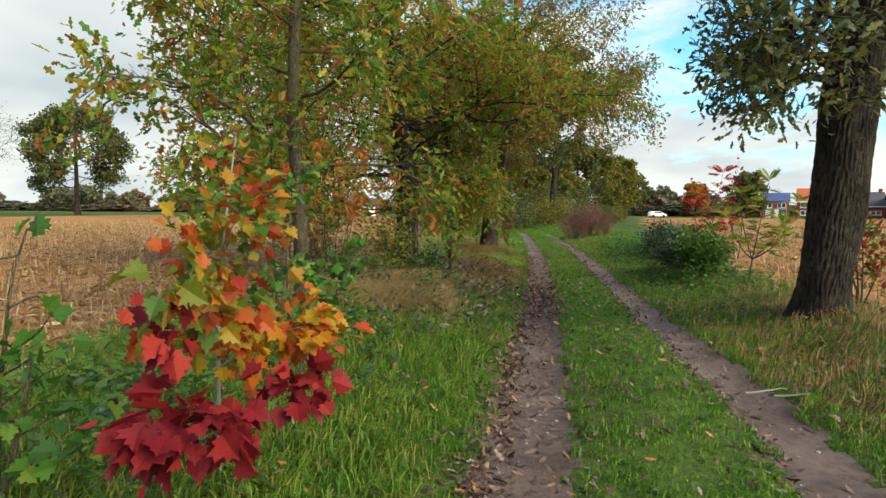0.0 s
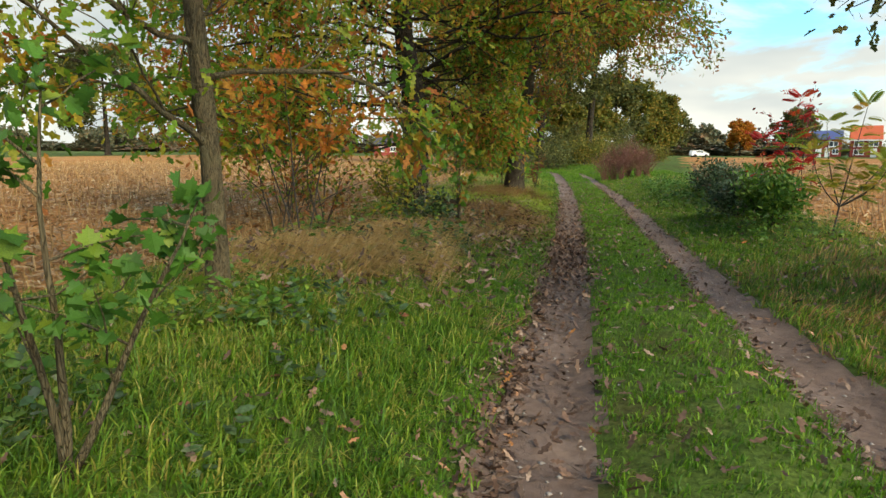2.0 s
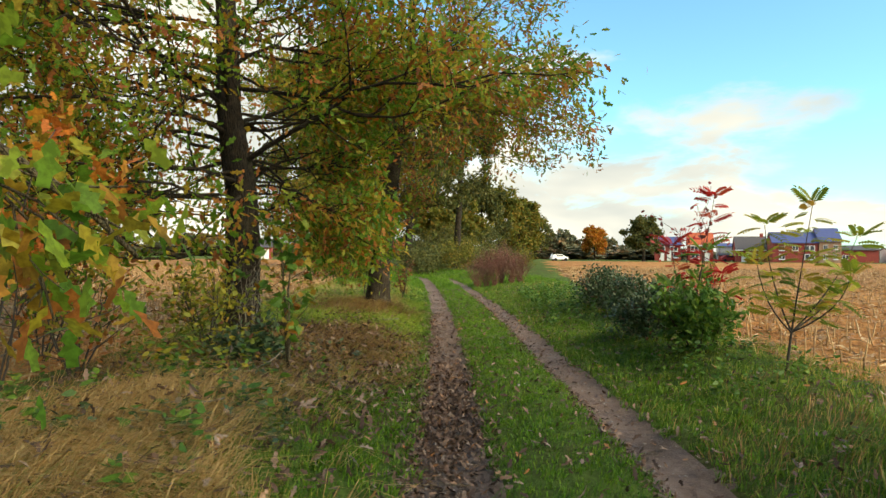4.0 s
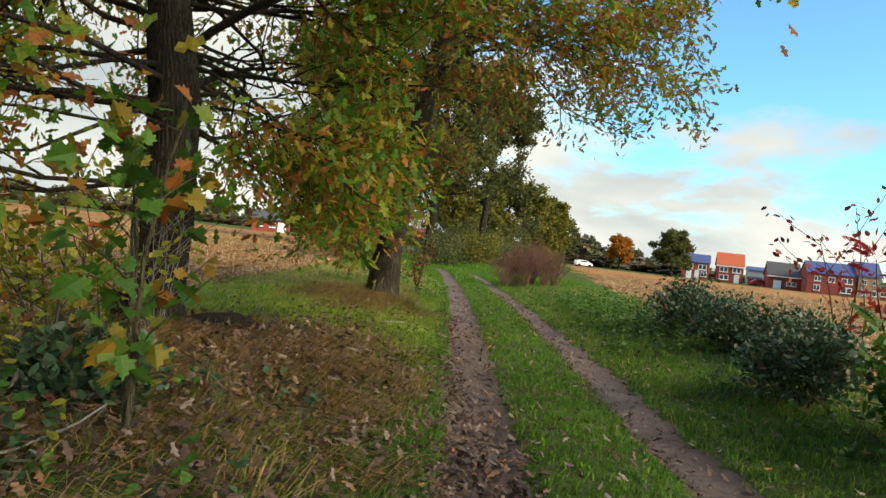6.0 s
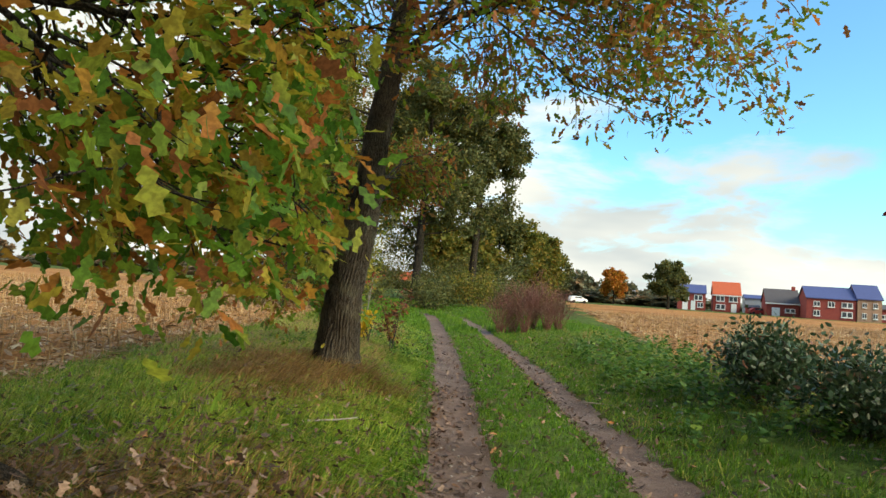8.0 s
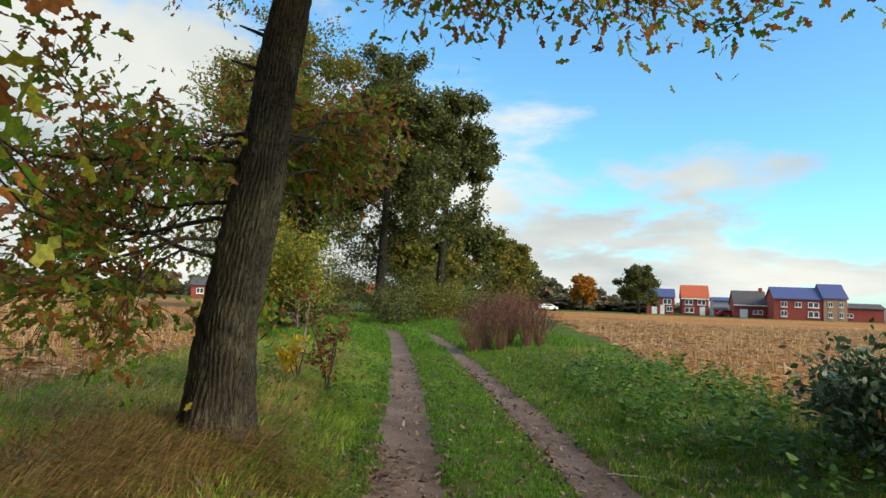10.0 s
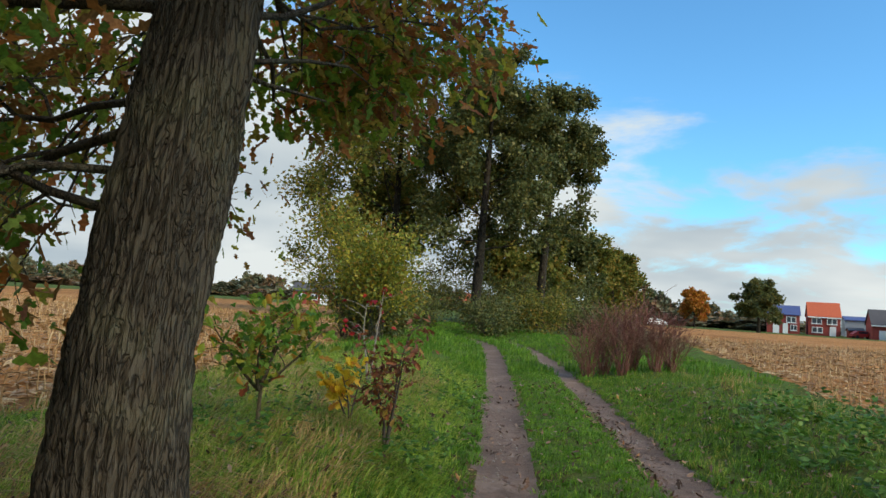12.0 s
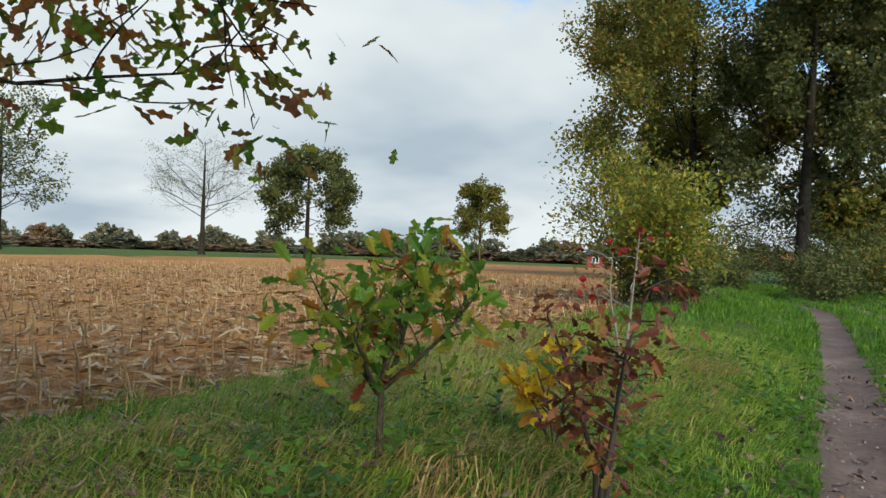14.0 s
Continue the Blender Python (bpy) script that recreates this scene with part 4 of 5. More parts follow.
grass("grass", LUSH, "short lush green grass between the wheel ruts", 101, 70000, 0.2, 1.7, -2, 36, 0.04, 0.085, 0.0095, 1.2, each=10, radius=0.05)
grass("grass", LUSH, "bright green grass along the left rut", 102, 52000, -1.35, -0.2, -2, 36, 0.05, 0.11, 0.0095, 1.2, lambda x, y, u, g: g.random(len(x)) > 0.7 * dry(x, y) + 0.25 * smooth(-0.9, -1.35, u))
grass("grass", GRASS, "mixed green and yellowed verge grass", 103, 92000, -5.3, -0.9, -1.5, 34, 0.07, 0.18, 0.009, 1.5, lambda x, y, u, g: (g.random(len(x)) > 0.75 * dry(x, y)) & ((u > -3.6) | (y > 14) | (y < 6)), radius=0.06)
grass("grass", GRASS, "rank dark grass on the verge by the saplings", 113, 52000, -4.2, -0.6, -1.5, 7.0, 0.08, 0.22, 0.009, 1.5, lambda x, y, u, g: g.random(len(x)) > 0.7 * dry(x, y), radius=0.06)
grass("grass", GRASS, "tall mixed grass on the field-side verge", 104, 62000, 1.75, 5.4, 1.5, 34, 0.06, 0.16, 0.009, 1.4, lambda x, y, u, g: g.random(len(x)) > 0.55 * dry(x, y), radius=0.055)
grass("grass", LUSH, "lush green grass along the right rut", 105, 30000, 1.8, 3.2, 1.5, 34, 0.05, 0.12, 0.0095, 1.2)
grass("grass", LUSH, "coarse grass towards the bend of the track", 106, 42000, -5, 6.5, 34, 64, 0.10, 0.24, 0.022, 0.8, each=12, radius=0.12)
grass("dry_grass", STRAW, "matted straw-coloured dry grass on the verge", 107, 80000, -4.6, -0.5, 4.5, 11.6, 0.16, 0.36, 0.007, 2.4, lambda x, y, u, g: g.random(len(x)) < dry(x, y) * 1.5 - 0.35 + 0.5 * wave(x, y, 0.45, 9.0), each=24, radius=0.08, comb=True)
grass("dry_grass", RUSSET, "matted russet dry grass under the oaks", 111, 90000, -5.0, -0.5, 11.2, 22.0, 0.10, 0.26, 0.008, 2.6, lambda x, y, u, g: g.random(len(x)) < dry(x, y) * 1.5 - 0.15, each=20, radius=0.07, comb=True)
grass("dry_grass", STRAW, "yellowed long grass between the saplings", 110, 26000, -4.4, -1.1, 20.5, 30.0, 0.10, 0.24, 0.008, 2.2, lambda x, y, u, g: g.random(len(x)) < 0.45 + 0.35 * wave(x, y, 0.9, 3.0), each=14, radius=0.07, comb=True)
grass("grass", PALE_GRASS, "soft yellow-green long grass on the verge", 112, 90000, -4.9, -0.6, 15.8, 32.0, 0.07, 0.19, 0.009, 1.9, lambda x, y, u, g: g.random(len(x)) > 0.8 * dry(x, y), each=16, radius=0.07, comb=True)
grass("dry_grass", RUSSET, "withered tan grass below the oak", 108, 34000, 1.9, 4.8, 1, 12, 0.08, 0.22, 0.007, 1.8, lambda x, y, u, g: g.random(len(x)) < dry(x, y) * 0.9, comb=True)
grass("dry_grass", STRAW, "pale straw grass along the field edges", 109, 16000, -5.5, 5.6, 0, 34, 0.14, 0.38, 0.006, 1.0, lambda x, y, u, g: (np.abs(u - 0.2) > 4.0), each=8)


def litter(seed, n, u0, u1, y0, y1, label, size=(0.04, 0.085), keep=None, mat=None, dz=0.012):
    gen = np.random.default_rng(seed)
    u, y = gen.uniform(u0, u1, n), gen.uniform(y0, y1, n)
    x = u + track(y)
    if keep is not None:
        ok = keep(x, y, u, gen)
        x, y = x[ok], y[ok]
    k = len(x)
    a = gen.uniform(0, 6.28, k)
    W = np.stack([np.cos(a), np.sin(a), gen.normal(0, 0.25, k)], -1)
    P = np.stack([x, y, land(x, y) + gen.uniform(0.3, 1.0, k) * dz], -1)
    v, f = scatter_leaves(P, W, gen.uniform(*size, k), outline_oak(), gen, 0.35, 0.7)
    return tagged(mesh_object("fallen_leaves", v, f, mat or LITTER), label, "leaf litter", kind="stuff")


litter(201, 42000, -0.6, 0.45, -1, 22, "curled brown fallen leaves along the left rut", keep=lambda x, y, u, g: g.random(len(x)) < 0.75 * np.exp(-((u + 0.27) / 0.12) ** 2) * (0.8 + 0.4 * wave(x, y, 0.5)) * (1 - 0.6 * smooth(9, 12, y)) + 0.9 * np.exp(-((u) / 0.35) ** 2) * np.exp(-((y - 11.2) / 2.2) ** 2) + 0.05)
litter(202, 16000, 1.2, 2.2, 0, 30, "brown fallen leaves on the inner edge of the right rut", keep=lambda x, y, u, g: g.random(len(x)) < 0.8 * np.exp(-((u - gauge(y) + 0.26) / 0.09) ** 2) + 0.04)
litter(203, 9500, -4.5, 4.5, -1, 32, "scattered brown and orange leaves on the grass", (0.045, 0.09), dz=0.10)
litter(204, 17000, -3.6, -0.4, 9.5, 19.5, "thick brown leaf litter under the oaks", dz=0.14, keep=lambda x, y, u, g: g.random(len(x)) < 0.9 * np.exp(-((u + 1.6) / 1.0) ** 2) * np.exp(-((y - 13.8) / 3.0) ** 2))
litter(206, 1300, -3.6, -0.6, 6.0, 11.8, "brown and pale leaves caught in the matted dry grass", (0.05, 0.11), dz=0.22)
litter(207, 900, -3.8, -0.6, 10.8, 16.0, "large brown and pale leaves lying on the russet grass", (0.06, 0.12), dz=0.20, keep=lambda x, y, u, g: g.random(len(x)) < 0.75 + 0.5 * wave(x, y, 0.6, 2.0))
gp = np.random.default_rng(205)


def pebbles():
    n = 900
    u = np.where(gp.random(n) < 0.5, gp.normal(0, 0.17, n), gp.normal(1.7, 0.15, n))
    y = gp.uniform(0, 30, n)
    x = u + track(y)
    oct_v = np.array([(1, 0, 0), (0, 1, 0), (-1, 0, 0), (0, -1, 0), (0, 0, 0.7), (0, 0, -0.5)], float)
    oct_f = np.array([(0, 1, 4), (1, 2, 4), (2, 3, 4), (3, 0, 4), (1, 0, 5), (2, 1, 5), (3, 2, 5), (0, 3, 5)])
    s = gp.uniform(0.006, 0.02, n)
    v = np.stack([x, y, land(x, y) + 0.003], -1)[:, None] + oct_v[None] * s[:, None, None] * gp.uniform(0.6, 1.3, (n, 1, 3))
    f = (oct_f[None] + 6 * np.arange(n)[:, None, None]).reshape(-1, 3)
    tagged(mesh_object("pebbles", v.reshape(-1, 3), f, STONE), "small grey pebbles trodden into the ruts", "pebbles", kind="stuff")


pebbles()


# ---- maize stubble ----
def stubble(name, label, seed, rows_u, y0, y1, gap, ok_at):
    gen = np.random.default_rng(seed)
    xs, ys = [], []
    for r in rows_u:
        y = np.arange(y0, y1, gap) + gen.uniform(-0.07, 0.07, len(np.arange(y0, y1, gap)))
        y = y[gen.random(len(y)) < 0.75]
        xs.append(r + gen.normal(0, 0.04, len(y)))
        ys.append(y)
    x, y = np.concatenate(xs), np.concatenate(ys)
    ok = ok_at(x, y)
    x, y = x[ok], y[ok]
    n = len(x)
    h, r = gen.uniform(0.14, 0.36, n), gen.uniform(0.010, 0.018, n)
    base = np.stack([x, y, land(x, y) - 0.02], -1)
    top = base + np.stack([gen.normal(0, 0.16, n) * h, gen.normal(0, 0.16, n) * h, h], -1)
    ang = np.arange(3) * 2.094
    ring = np.stack([np.cos(ang), np.sin(ang), np.zeros(3)], -1)
    v = np.concatenate([base[:, None] + ring[None] * r[:, None, None], top[:, None] + ring[None] * r[:, None, None] * 0.85], 1).reshape(-1, 3)
    q = np.array([(0, 1, 4, 3), (1, 2, 5, 4), (2, 0, 3, 5)])
    k = np.arange(n)[:, None, None] * 6
    f = [(q[None] + k).reshape(-1, 4), (np.array([[3, 4, 5]])[None] + k).reshape(-1, 3)]
    tagged(mesh_object(name, v, f, STALK), label, "stubble", kind="stuff")


def straw(label, seed, n, box_at, ok_at):
    gen = np.random.default_rng(seed)
    x, y = box_at(gen, n)
    ok = ok_at(x, y)
    x, y = x[ok], y[ok]
    k = len(x)
    a = gen.uniform(0, 6.28, k)
    d = np.stack([np.cos(a), np.sin(a), gen.normal(0, 0.12, k)], -1) * (gen.uniform(0.04, 0.15, k) * (1 + 0.02 * np.hypot(x, y)))[:, None]
    w = np.stack([-np.sin(a), np.cos(a), gen.normal(0, 0.4, k)], -1) * (gen.uniform(0.006, 0.018, k) * (1 + 0.03 * np.hypot(x, y)))[:, None]
    p = np.stack([x, y, land(x, y) + gen.uniform(0.01, 0.06, k)], -1)
    bow = np.array([0, 0, 1.0]) * gen.uniform(0, 0.05, k)[:, None]
    v = np.stack([p - d - w * 0.4, p - d + w * 0.4, p + w + bow, p + d, p - w + bow], 1).reshape(-1, 3)
    f = [np.arange(k)[:, None] * 5 + np.array([[0, 1, 2, 4]]), np.arange(k)[:, None] * 5 + np.array([[4, 2, 3]])]
    tagged(mesh_object("straw", v, f, STALK), label, "straw", kind="stuff")


west_ok = lambda x, y: x - track(y) < edge_west(y) + 0.1
east_ok = lambda x, y: x > edge_east(y) - 0.05
stubble("stubble", "rows of cut maize stalks in the field", 301, np.arange(-46, -4.0, 0.75), 0, 62, 0.17, west_ok)
stubble("stubble", "cut maize stalks in the pale field", 302, np.arange(4.5, 40, 0.75), 6, 70, 0.2, east_ok)
straw("tan maize straw strewn over the field", 303, 50000, lambda g, n: (-4.2 - 34 * g.random(n) ** 1.8, g.uniform(-1, 55, n)), west_ok)
straw("pale maize straw strewn over the field", 304, 26000, lambda g, n: (4.4 + 30 * g.random(n) ** 1.8, g.uniform(5, 66, n)), east_ok)


# ---- saplings, shrubs and weeds ----
def leaf_mesh(kind, mat, curl):
    """One leaf of unit length, folded along its midrib."""
    half = outline_maple() if kind == "maple" else [(0.015, 0.0), (0.11, 0.16), (0.08, 0.27), (0.22, 0.38), (0.14, 0.5), (0.29, 0.62), (0.17, 0.72), (0.22, 0.86), (0.08, 0.94), (0.0, 1.0)]
    me = bpy.data.meshes.new("leaf")
    vs, fs = [], []
    n = len(half)
    for sgn in (1, -1):
        for x, y in half:
            vs.append((sgn * x, y, curl * y * y * 0.5 + 0.35 * x - 0.5 * curl * x * x))
    vs += [(0, y, curl * y * y * 0.5) for _, y in half]
    for o, flip in ((0, False), (n, True)):
        for i in range(n - 1):
            q = [2 * n + i, o + i, o + i + 1, 2 * n + i + 1]
            fs.append(q[::-1] if flip else q)
    vs += [(0, -0.45, -0.03), (0.012, -0.45, -0.03), (0.014, 0, 0)]
    fs.append([3 * n, 3 * n + 1, 3 * n + 2, 2 * n])
    me.from_pydata(vs, [], fs)
    me.materials.append(mat)
    return me


def set_leaf(root, me, place, way, size, gen, tilt=0.7):
    w = unit(np.array(way, float))
    up = unit(gen.normal(size=3) * tilt + np.array([0, 0, 1.0]))
    side = unit(np.cross(w, up))
    nor = np.cross(side, w)
    ob = new("leaf", me)
    ob.parent = root
    m = Matrix([[*(size * r)] for r in np.stack([side, w, nor], 1)]).to_4x4()
    ob.matrix_basis = Matrix.Translation(Vector(place)) @ m
    return ob


def stems(root, lines, mat, name="stem"):
    for ln in lines:
        v, f = tubes([ln], lambda r: 7 if r > 0.012 else 5)
        mesh_object(name, v, f, mat, root, smooth=True)


def maple_sapling():
    gen = np.random.default_rng(401)
    base = spot(-1.05, 1.83, -0.02)
    root = thing("maple_sapling", base, "maple sapling with crimson lower and orange upper leaves", "sapling")
    b = np.array(base)
    tip = lambda *p: np.array(p) - b
    axis = np.array([tip(-1.05, 1.83, base.z), tip(-1.055, 1.835, 0.67), tip(-1.03, 1.80, 1.05), tip(-0.99, 1.79, 1.5), tip(-0.96, 1.88, 2.05)])
    lines = [(axis, [0.014, 0.012, 0.010, 0.007, 0.003])]
    groups = [((-0.66, 0.95, 0.88), (0.11, 0.12, 0.07), 26, MAPLE_RED, 0.15, 0.5), ((-0.60, 1.10, 0.80), (0.07, 0.06, 0.05), 9, MAPLE_RED, 0.14, 0.5), ((-0.43, 1.42, 0.92), (0.08, 0.07, 0.05), 15, MAPLE_RED, 0.135, 0.6),
              ((-0.70, 0.88, 1.24), (0.05, 0.05, 0.04), 5, MAPLE_RED, 0.13, 0.95), ((-0.66, 0.86, 1.40), (0.07, 0.08, 0.05), 7, MAPLE_MIXED, 0.125, 1.0), ((-0.76, 1.18, 1.25), (0.11, 0.13, 0.07), 28, MAPLE_MIXED, 0.12, 1.05),
              ((-0.60, 1.85, 1.08), (0.13, 0.09, 0.06), 44, MAPLE_ORANGE, 0.115, 0.85), ((-0.85, 1.5, 1.07), (0.09, 0.09, 0.06), 22, MAPLE_ORANGE, 0.11, 0.9), ((-0.68, 1.40, 0.97), (0.03, 0.04, 0.04), 4, MAPLE_ORANGE, 0.11, 0.8),
              ((-1.0, 1.7, 1.43), (0.10, 0.10, 0.10), 34, MAPLE_MIXED, 0.105, 1.2), ((-0.87, 1.78, 1.66), (0.13, 0.11, 0.12), 46, MAPLE_MIXED, 0.10, 1.4), ((-0.96, 1.88, 1.93), (0.06, 0.06, 0.07), 9, MAPLE_MIXED, 0.09, 1.8)]
    kinds = {}
    for centre, sig, n, mat, size, rise in groups:
        if mat.name not in kinds:
            kinds[mat.name] = [leaf_mesh("maple", mat, c) for c in (-0.5, -0.15, 0.3)]
        c = np.array(centre) - b
        start = np.array([np.interp(rise - b[2], axis[:, 2], axis[:, d]) for d in range(3)])
        bow = (start + c) / 2 + np.array([0, 0, 0.05])
        lines.append((np.array([start, bow, c]), [0.006, 0.004, 0.002]))
        for _ in range(int(n * 2.5)):
            p = c + gen.normal(0, 1, 3) * np.array(sig) * 0.9
            way = unit(p - c) * 0.7 + unit(c - start) * 0.5 + np.array([0, 0, -0.55])
            set_leaf(root, kinds[mat.name][int(gen.integers(0, 3))], p, way, size * gen.uniform(0.55, 1.0), gen, 0.8)
    stems(root, lines, PALE_TWIG)


maple_sapling()


def sapling(name, x, y, label, seed, height, mat, leaf_kind, size, axes, count, low=0.3, bark=None, spread=0.08, droop=0.4, twigs=5, reach=0.45, category="sapling", rest=0, rest_mat=None, fork=0.0):
    """A young tree of a few stems whose leaves are single pieces."""
    gen = np.random.default_rng(seed)
    root = thing(name, spot(x, y, -0.02), label, category)
    meshes = [leaf_mesh(leaf_kind, mat, c) for c in (-0.5, -0.1, 0.35)]
    lines, tips = [], []
    for az, lean, h in axes:
        a = radians(az)
        pts = bend_line(gen, (0, 0, fork * height), (math.sin(a) * lean, math.cos(a) * lean, 1), h * height * (1 - fork), 7, 0.07, 0.05)
        lines.append((pts, np.linspace(0.016 * height ** 0.5, 0.004, len(pts))))
        for i in range(twigs):
            s = low + (1 - low) * (i + gen.random()) / twigs
            k = min(int(s * 7), 6)
            p = pts[k] + (pts[k + 1] - pts[k]) * (s * 7 - k)
            b = gen.uniform(0, 6.28)
            tw = bend_line(gen, p, (math.cos(b), math.sin(b), gen.uniform(0.2, 0.9)), reach * height * gen.uniform(0.5, 1.0) * (1.2 - 0.5 * s), 4, 0.2, 0.0)
            lines.append((tw, np.linspace(0.006, 0.002, 5)))
            tips += [(q, q - o) for q, o in zip(tw[1:], tw[:-1])]
        tips += [(pts[-1], pts[-1] - pts[-2])] * 2
    if fork:
        lines.append((bend_line(gen, (0.02, 0, 0), (-0.02, 0, 1), fork * height * 1.02, 4, 0.02, 0.0), np.linspace(0.024, 0.017, 5)))
    stems(root, lines, bark or TWIG)
    for _ in range(count):
        p, w = tips[int(gen.integers(0, len(tips)))]
        set_leaf(root, meshes[int(gen.integers(0, 3))], p + gen.normal(0, spread * 0.5, 3), unit(w) + gen.normal(0, 0.7, 3) + np.array([0, 0, -droop]), size * gen.uniform(0.6, 1.2), gen, 0.8)
    if rest:
        pick = gen.integers(0, len(tips), rest)
        P = np.array([tips[i][0] for i in pick]) + gen.normal(0, spread * 0.7, (rest, 3))
        W = np.array([unit(tips[i][1]) for i in pick]) + gen.normal(0, 0.7, (rest, 3)) + np.array([0, 0, -droop])
        v, f = scatter_leaves(P, W, size * gen.uniform(0.6, 1.1, rest), outline_oak(), gen)
        tagged(mesh_object("foliage", v, f, rest_mat, root), kind="stuff")
    return root


FRESH_PIECE = leaf_material("fresh_maple_leaf", ((0.0, (0.04, 0.12, 0.02)), (0.7, (0.08, 0.22, 0.03)), (1.0, (0.22, 0.30, 0.04))), 0.4, per="object")
TURN_PIECE = leaf_material("turning_leaf", ((0.0, (0.05, 0.13, 0.02)), (0.7, (0.12, 0.26, 0.03)), (0.85, (0.36, 0.24, 0.03)), (1.0, (0.45, 0.10, 0.025))), 0.4, per="object")
SAPLING_REST = leaf_material("sapling_small_leaf", ((0.0, (0.07, 0.17, 0.025)), (0.45, (0.14, 0.26, 0.035)), (0.75, (0.34, 0.33, 0.045)), (1.0, (0.42, 0.17, 0.035))), 0.45)
WITHERED_REST = leaf_material("withered_small_leaf", ((0.0, (0.14, 0.045, 0.025)), (0.6, (0.26, 0.09, 0.04)), (1.0, (0.40, 0.20, 0.05))), 0.3)
GOLD_PIECE = leaf_material("golden_sapling_leaf", ((0.0, (0.66, 0.50, 0.04)), (0.6, (0.78, 0.48, 0.035)), (1.0, (0.52, 0.22, 0.03))), 0.45, per="object")
sapling("maple_sapling", -1.25, 3.05, "fresh green maple sapling beside the grass", 402, 1.5, FRESH_PIECE, "maple", 0.085, [(20, 0.12, 1.0), (200, 0.2, 0.85), (80, 0.45, 0.8)], 320, 0.35, YOUNG_BARK)
sapling("maple_sapling", -1.55, 11.45, "sapling with green and orange leaves by the oak", 403, 1.7, TURN_PIECE, "maple", 0.12, [(200, 0.12, 1.0), (100, 0.2, 0.9), (250, 0.2, 0.85)], 150, 0.25, YOUNG_BARK)
sapling("oak_sapling", -2.75, 23.95, "green oak sapling with some yellow and rusty leaves", 404, 1.22, SAPLING_GREEN, "oak", 0.14, [(60, 0.3, 1.05), (330, 0.8, 1.0), (80, 1.2, 1.0), (275, 1.1, 1.0), (20, 0.9, 0.9), (180, 0.9, 0.8)], 300, 0.2, YOUNG_BARK, 0.18, 0.1, 6, 0.34, rest=170, rest_mat=SAPLING_REST, fork=0.34)
sapling("oak_sapling", -1.55, 24.1, "oak sapling with withered red-brown leaves", 405, 1.22, SAPLING_BROWN, "oak", 0.082, [(60, 0.1, 1.0), (300, 0.2, 0.85), (160, 0.2, 0.8)], 230, 0.3, TWIG, 0.10, 0.8, 7, 0.22, rest=120, rest_mat=WITHERED_REST)
sapling("young_shrub", -2.15, 24.9, "low shrub with golden yellow leaves", 406, 0.62, GOLD_PIECE, "oak", 0.13, [(30, 0.2, 1.0), (150, 0.3, 0.9), (270, 0.3, 0.8)], 110, 0.3, TWIG, 0.06, 0.0, 4, 0.4, "shrub")
sapling("maple_sapling", -2.7, 27.6, "thin sapling with a few scarlet leaves", 407, 1.5, MAPLE_RED, "maple", 0.10, [(60, 0.1, 1.0), (250, 0.15, 0.9)], 22, 0.4, PALE_TWIG, 0.08)
sapling("maple_sapling", -1.75, 1.2, "dark green leafy sapling at the grass edge", 408, 1.3, FRESH_PIECE, "maple", 0.11, [(30, 0.15, 1.0), (240, 0.3, 0.7), (120, 0.3, 0.6)], 120, 0.2, YOUNG_BARK)


def shrub(name, x, y, label, seed, height, spread, mat, leaf, per_tip, stems_n=8, template=None, depth=1, bark=None, category="shrub", group="", up=1.0, thin=0.0, radius=0.014, hang=0.3, scatter=0.07, low=0.0, single=False):
    """Stems fanning from one root, with twigs and a crown of small leaves."""
    gen = np.random.default_rng(seed)
    root = thing(name, spot(x, y, -0.02), label, category, group)
    lines, tips = [], []
    for i in range(stems_n):
        a = i * 2.4 + gen.uniform(-0.4, 0.4)
        lean = spread / height * gen.uniform(0.15, 1.0)
        off = np.array([math.cos(a), math.sin(a), 0]) * spread * 0.15 * gen.random()
        h = height * gen.uniform(0.75, 1.1) * (1 - 0.25 * lean * height / spread)
        first = len(lines)
        branch_out(gen, lines, tips, off, (math.cos(a) * lean, math.sin(a) * lean, up), h, radius, depth, 0.02, 0.10)
        if single:
            v, f = tubes([ln[:2] for ln in lines[first:]], lambda r: 4 if r > 0.006 else 3)
            mesh_object("stem", v, f, bark, root, smooth=True)
    if single:
        return root
    v, f = tubes([ln[:2] for ln in lines], lambda r: 5 if r > 0.008 else 3)
    tagged(mesh_object("branchwork", v, f, bark or TWIG, root, smooth=True), kind="stuff")
    if per_tip:
        pts, ways = np.array([t[0] for t in tips]), np.array([t[1] for t in tips])
        ok = pts[:, 2] > low
        pts, ways = pts[ok], ways[ok]
        P = np.repeat(pts, per_tip, 0) + gen.normal(0, scatter, (len(pts) * per_tip, 3))
        W = unit(np.repeat(unit(ways), per_tip, 0) + gen.normal(0, 0.8, (len(P), 3)) + np.array([0, 0, -hang]))
        ok = (gen.random(len(P)) > thin) & (P[:, 2] > 0.03)
        P, W = P[ok], W[ok]
        v, f = scatter_leaves(P, W, gen.uniform(*leaf, len(P)), outline_simple() if template is None else template, gen)
        mesh_object("foliage", v, f, mat, root)
    return root


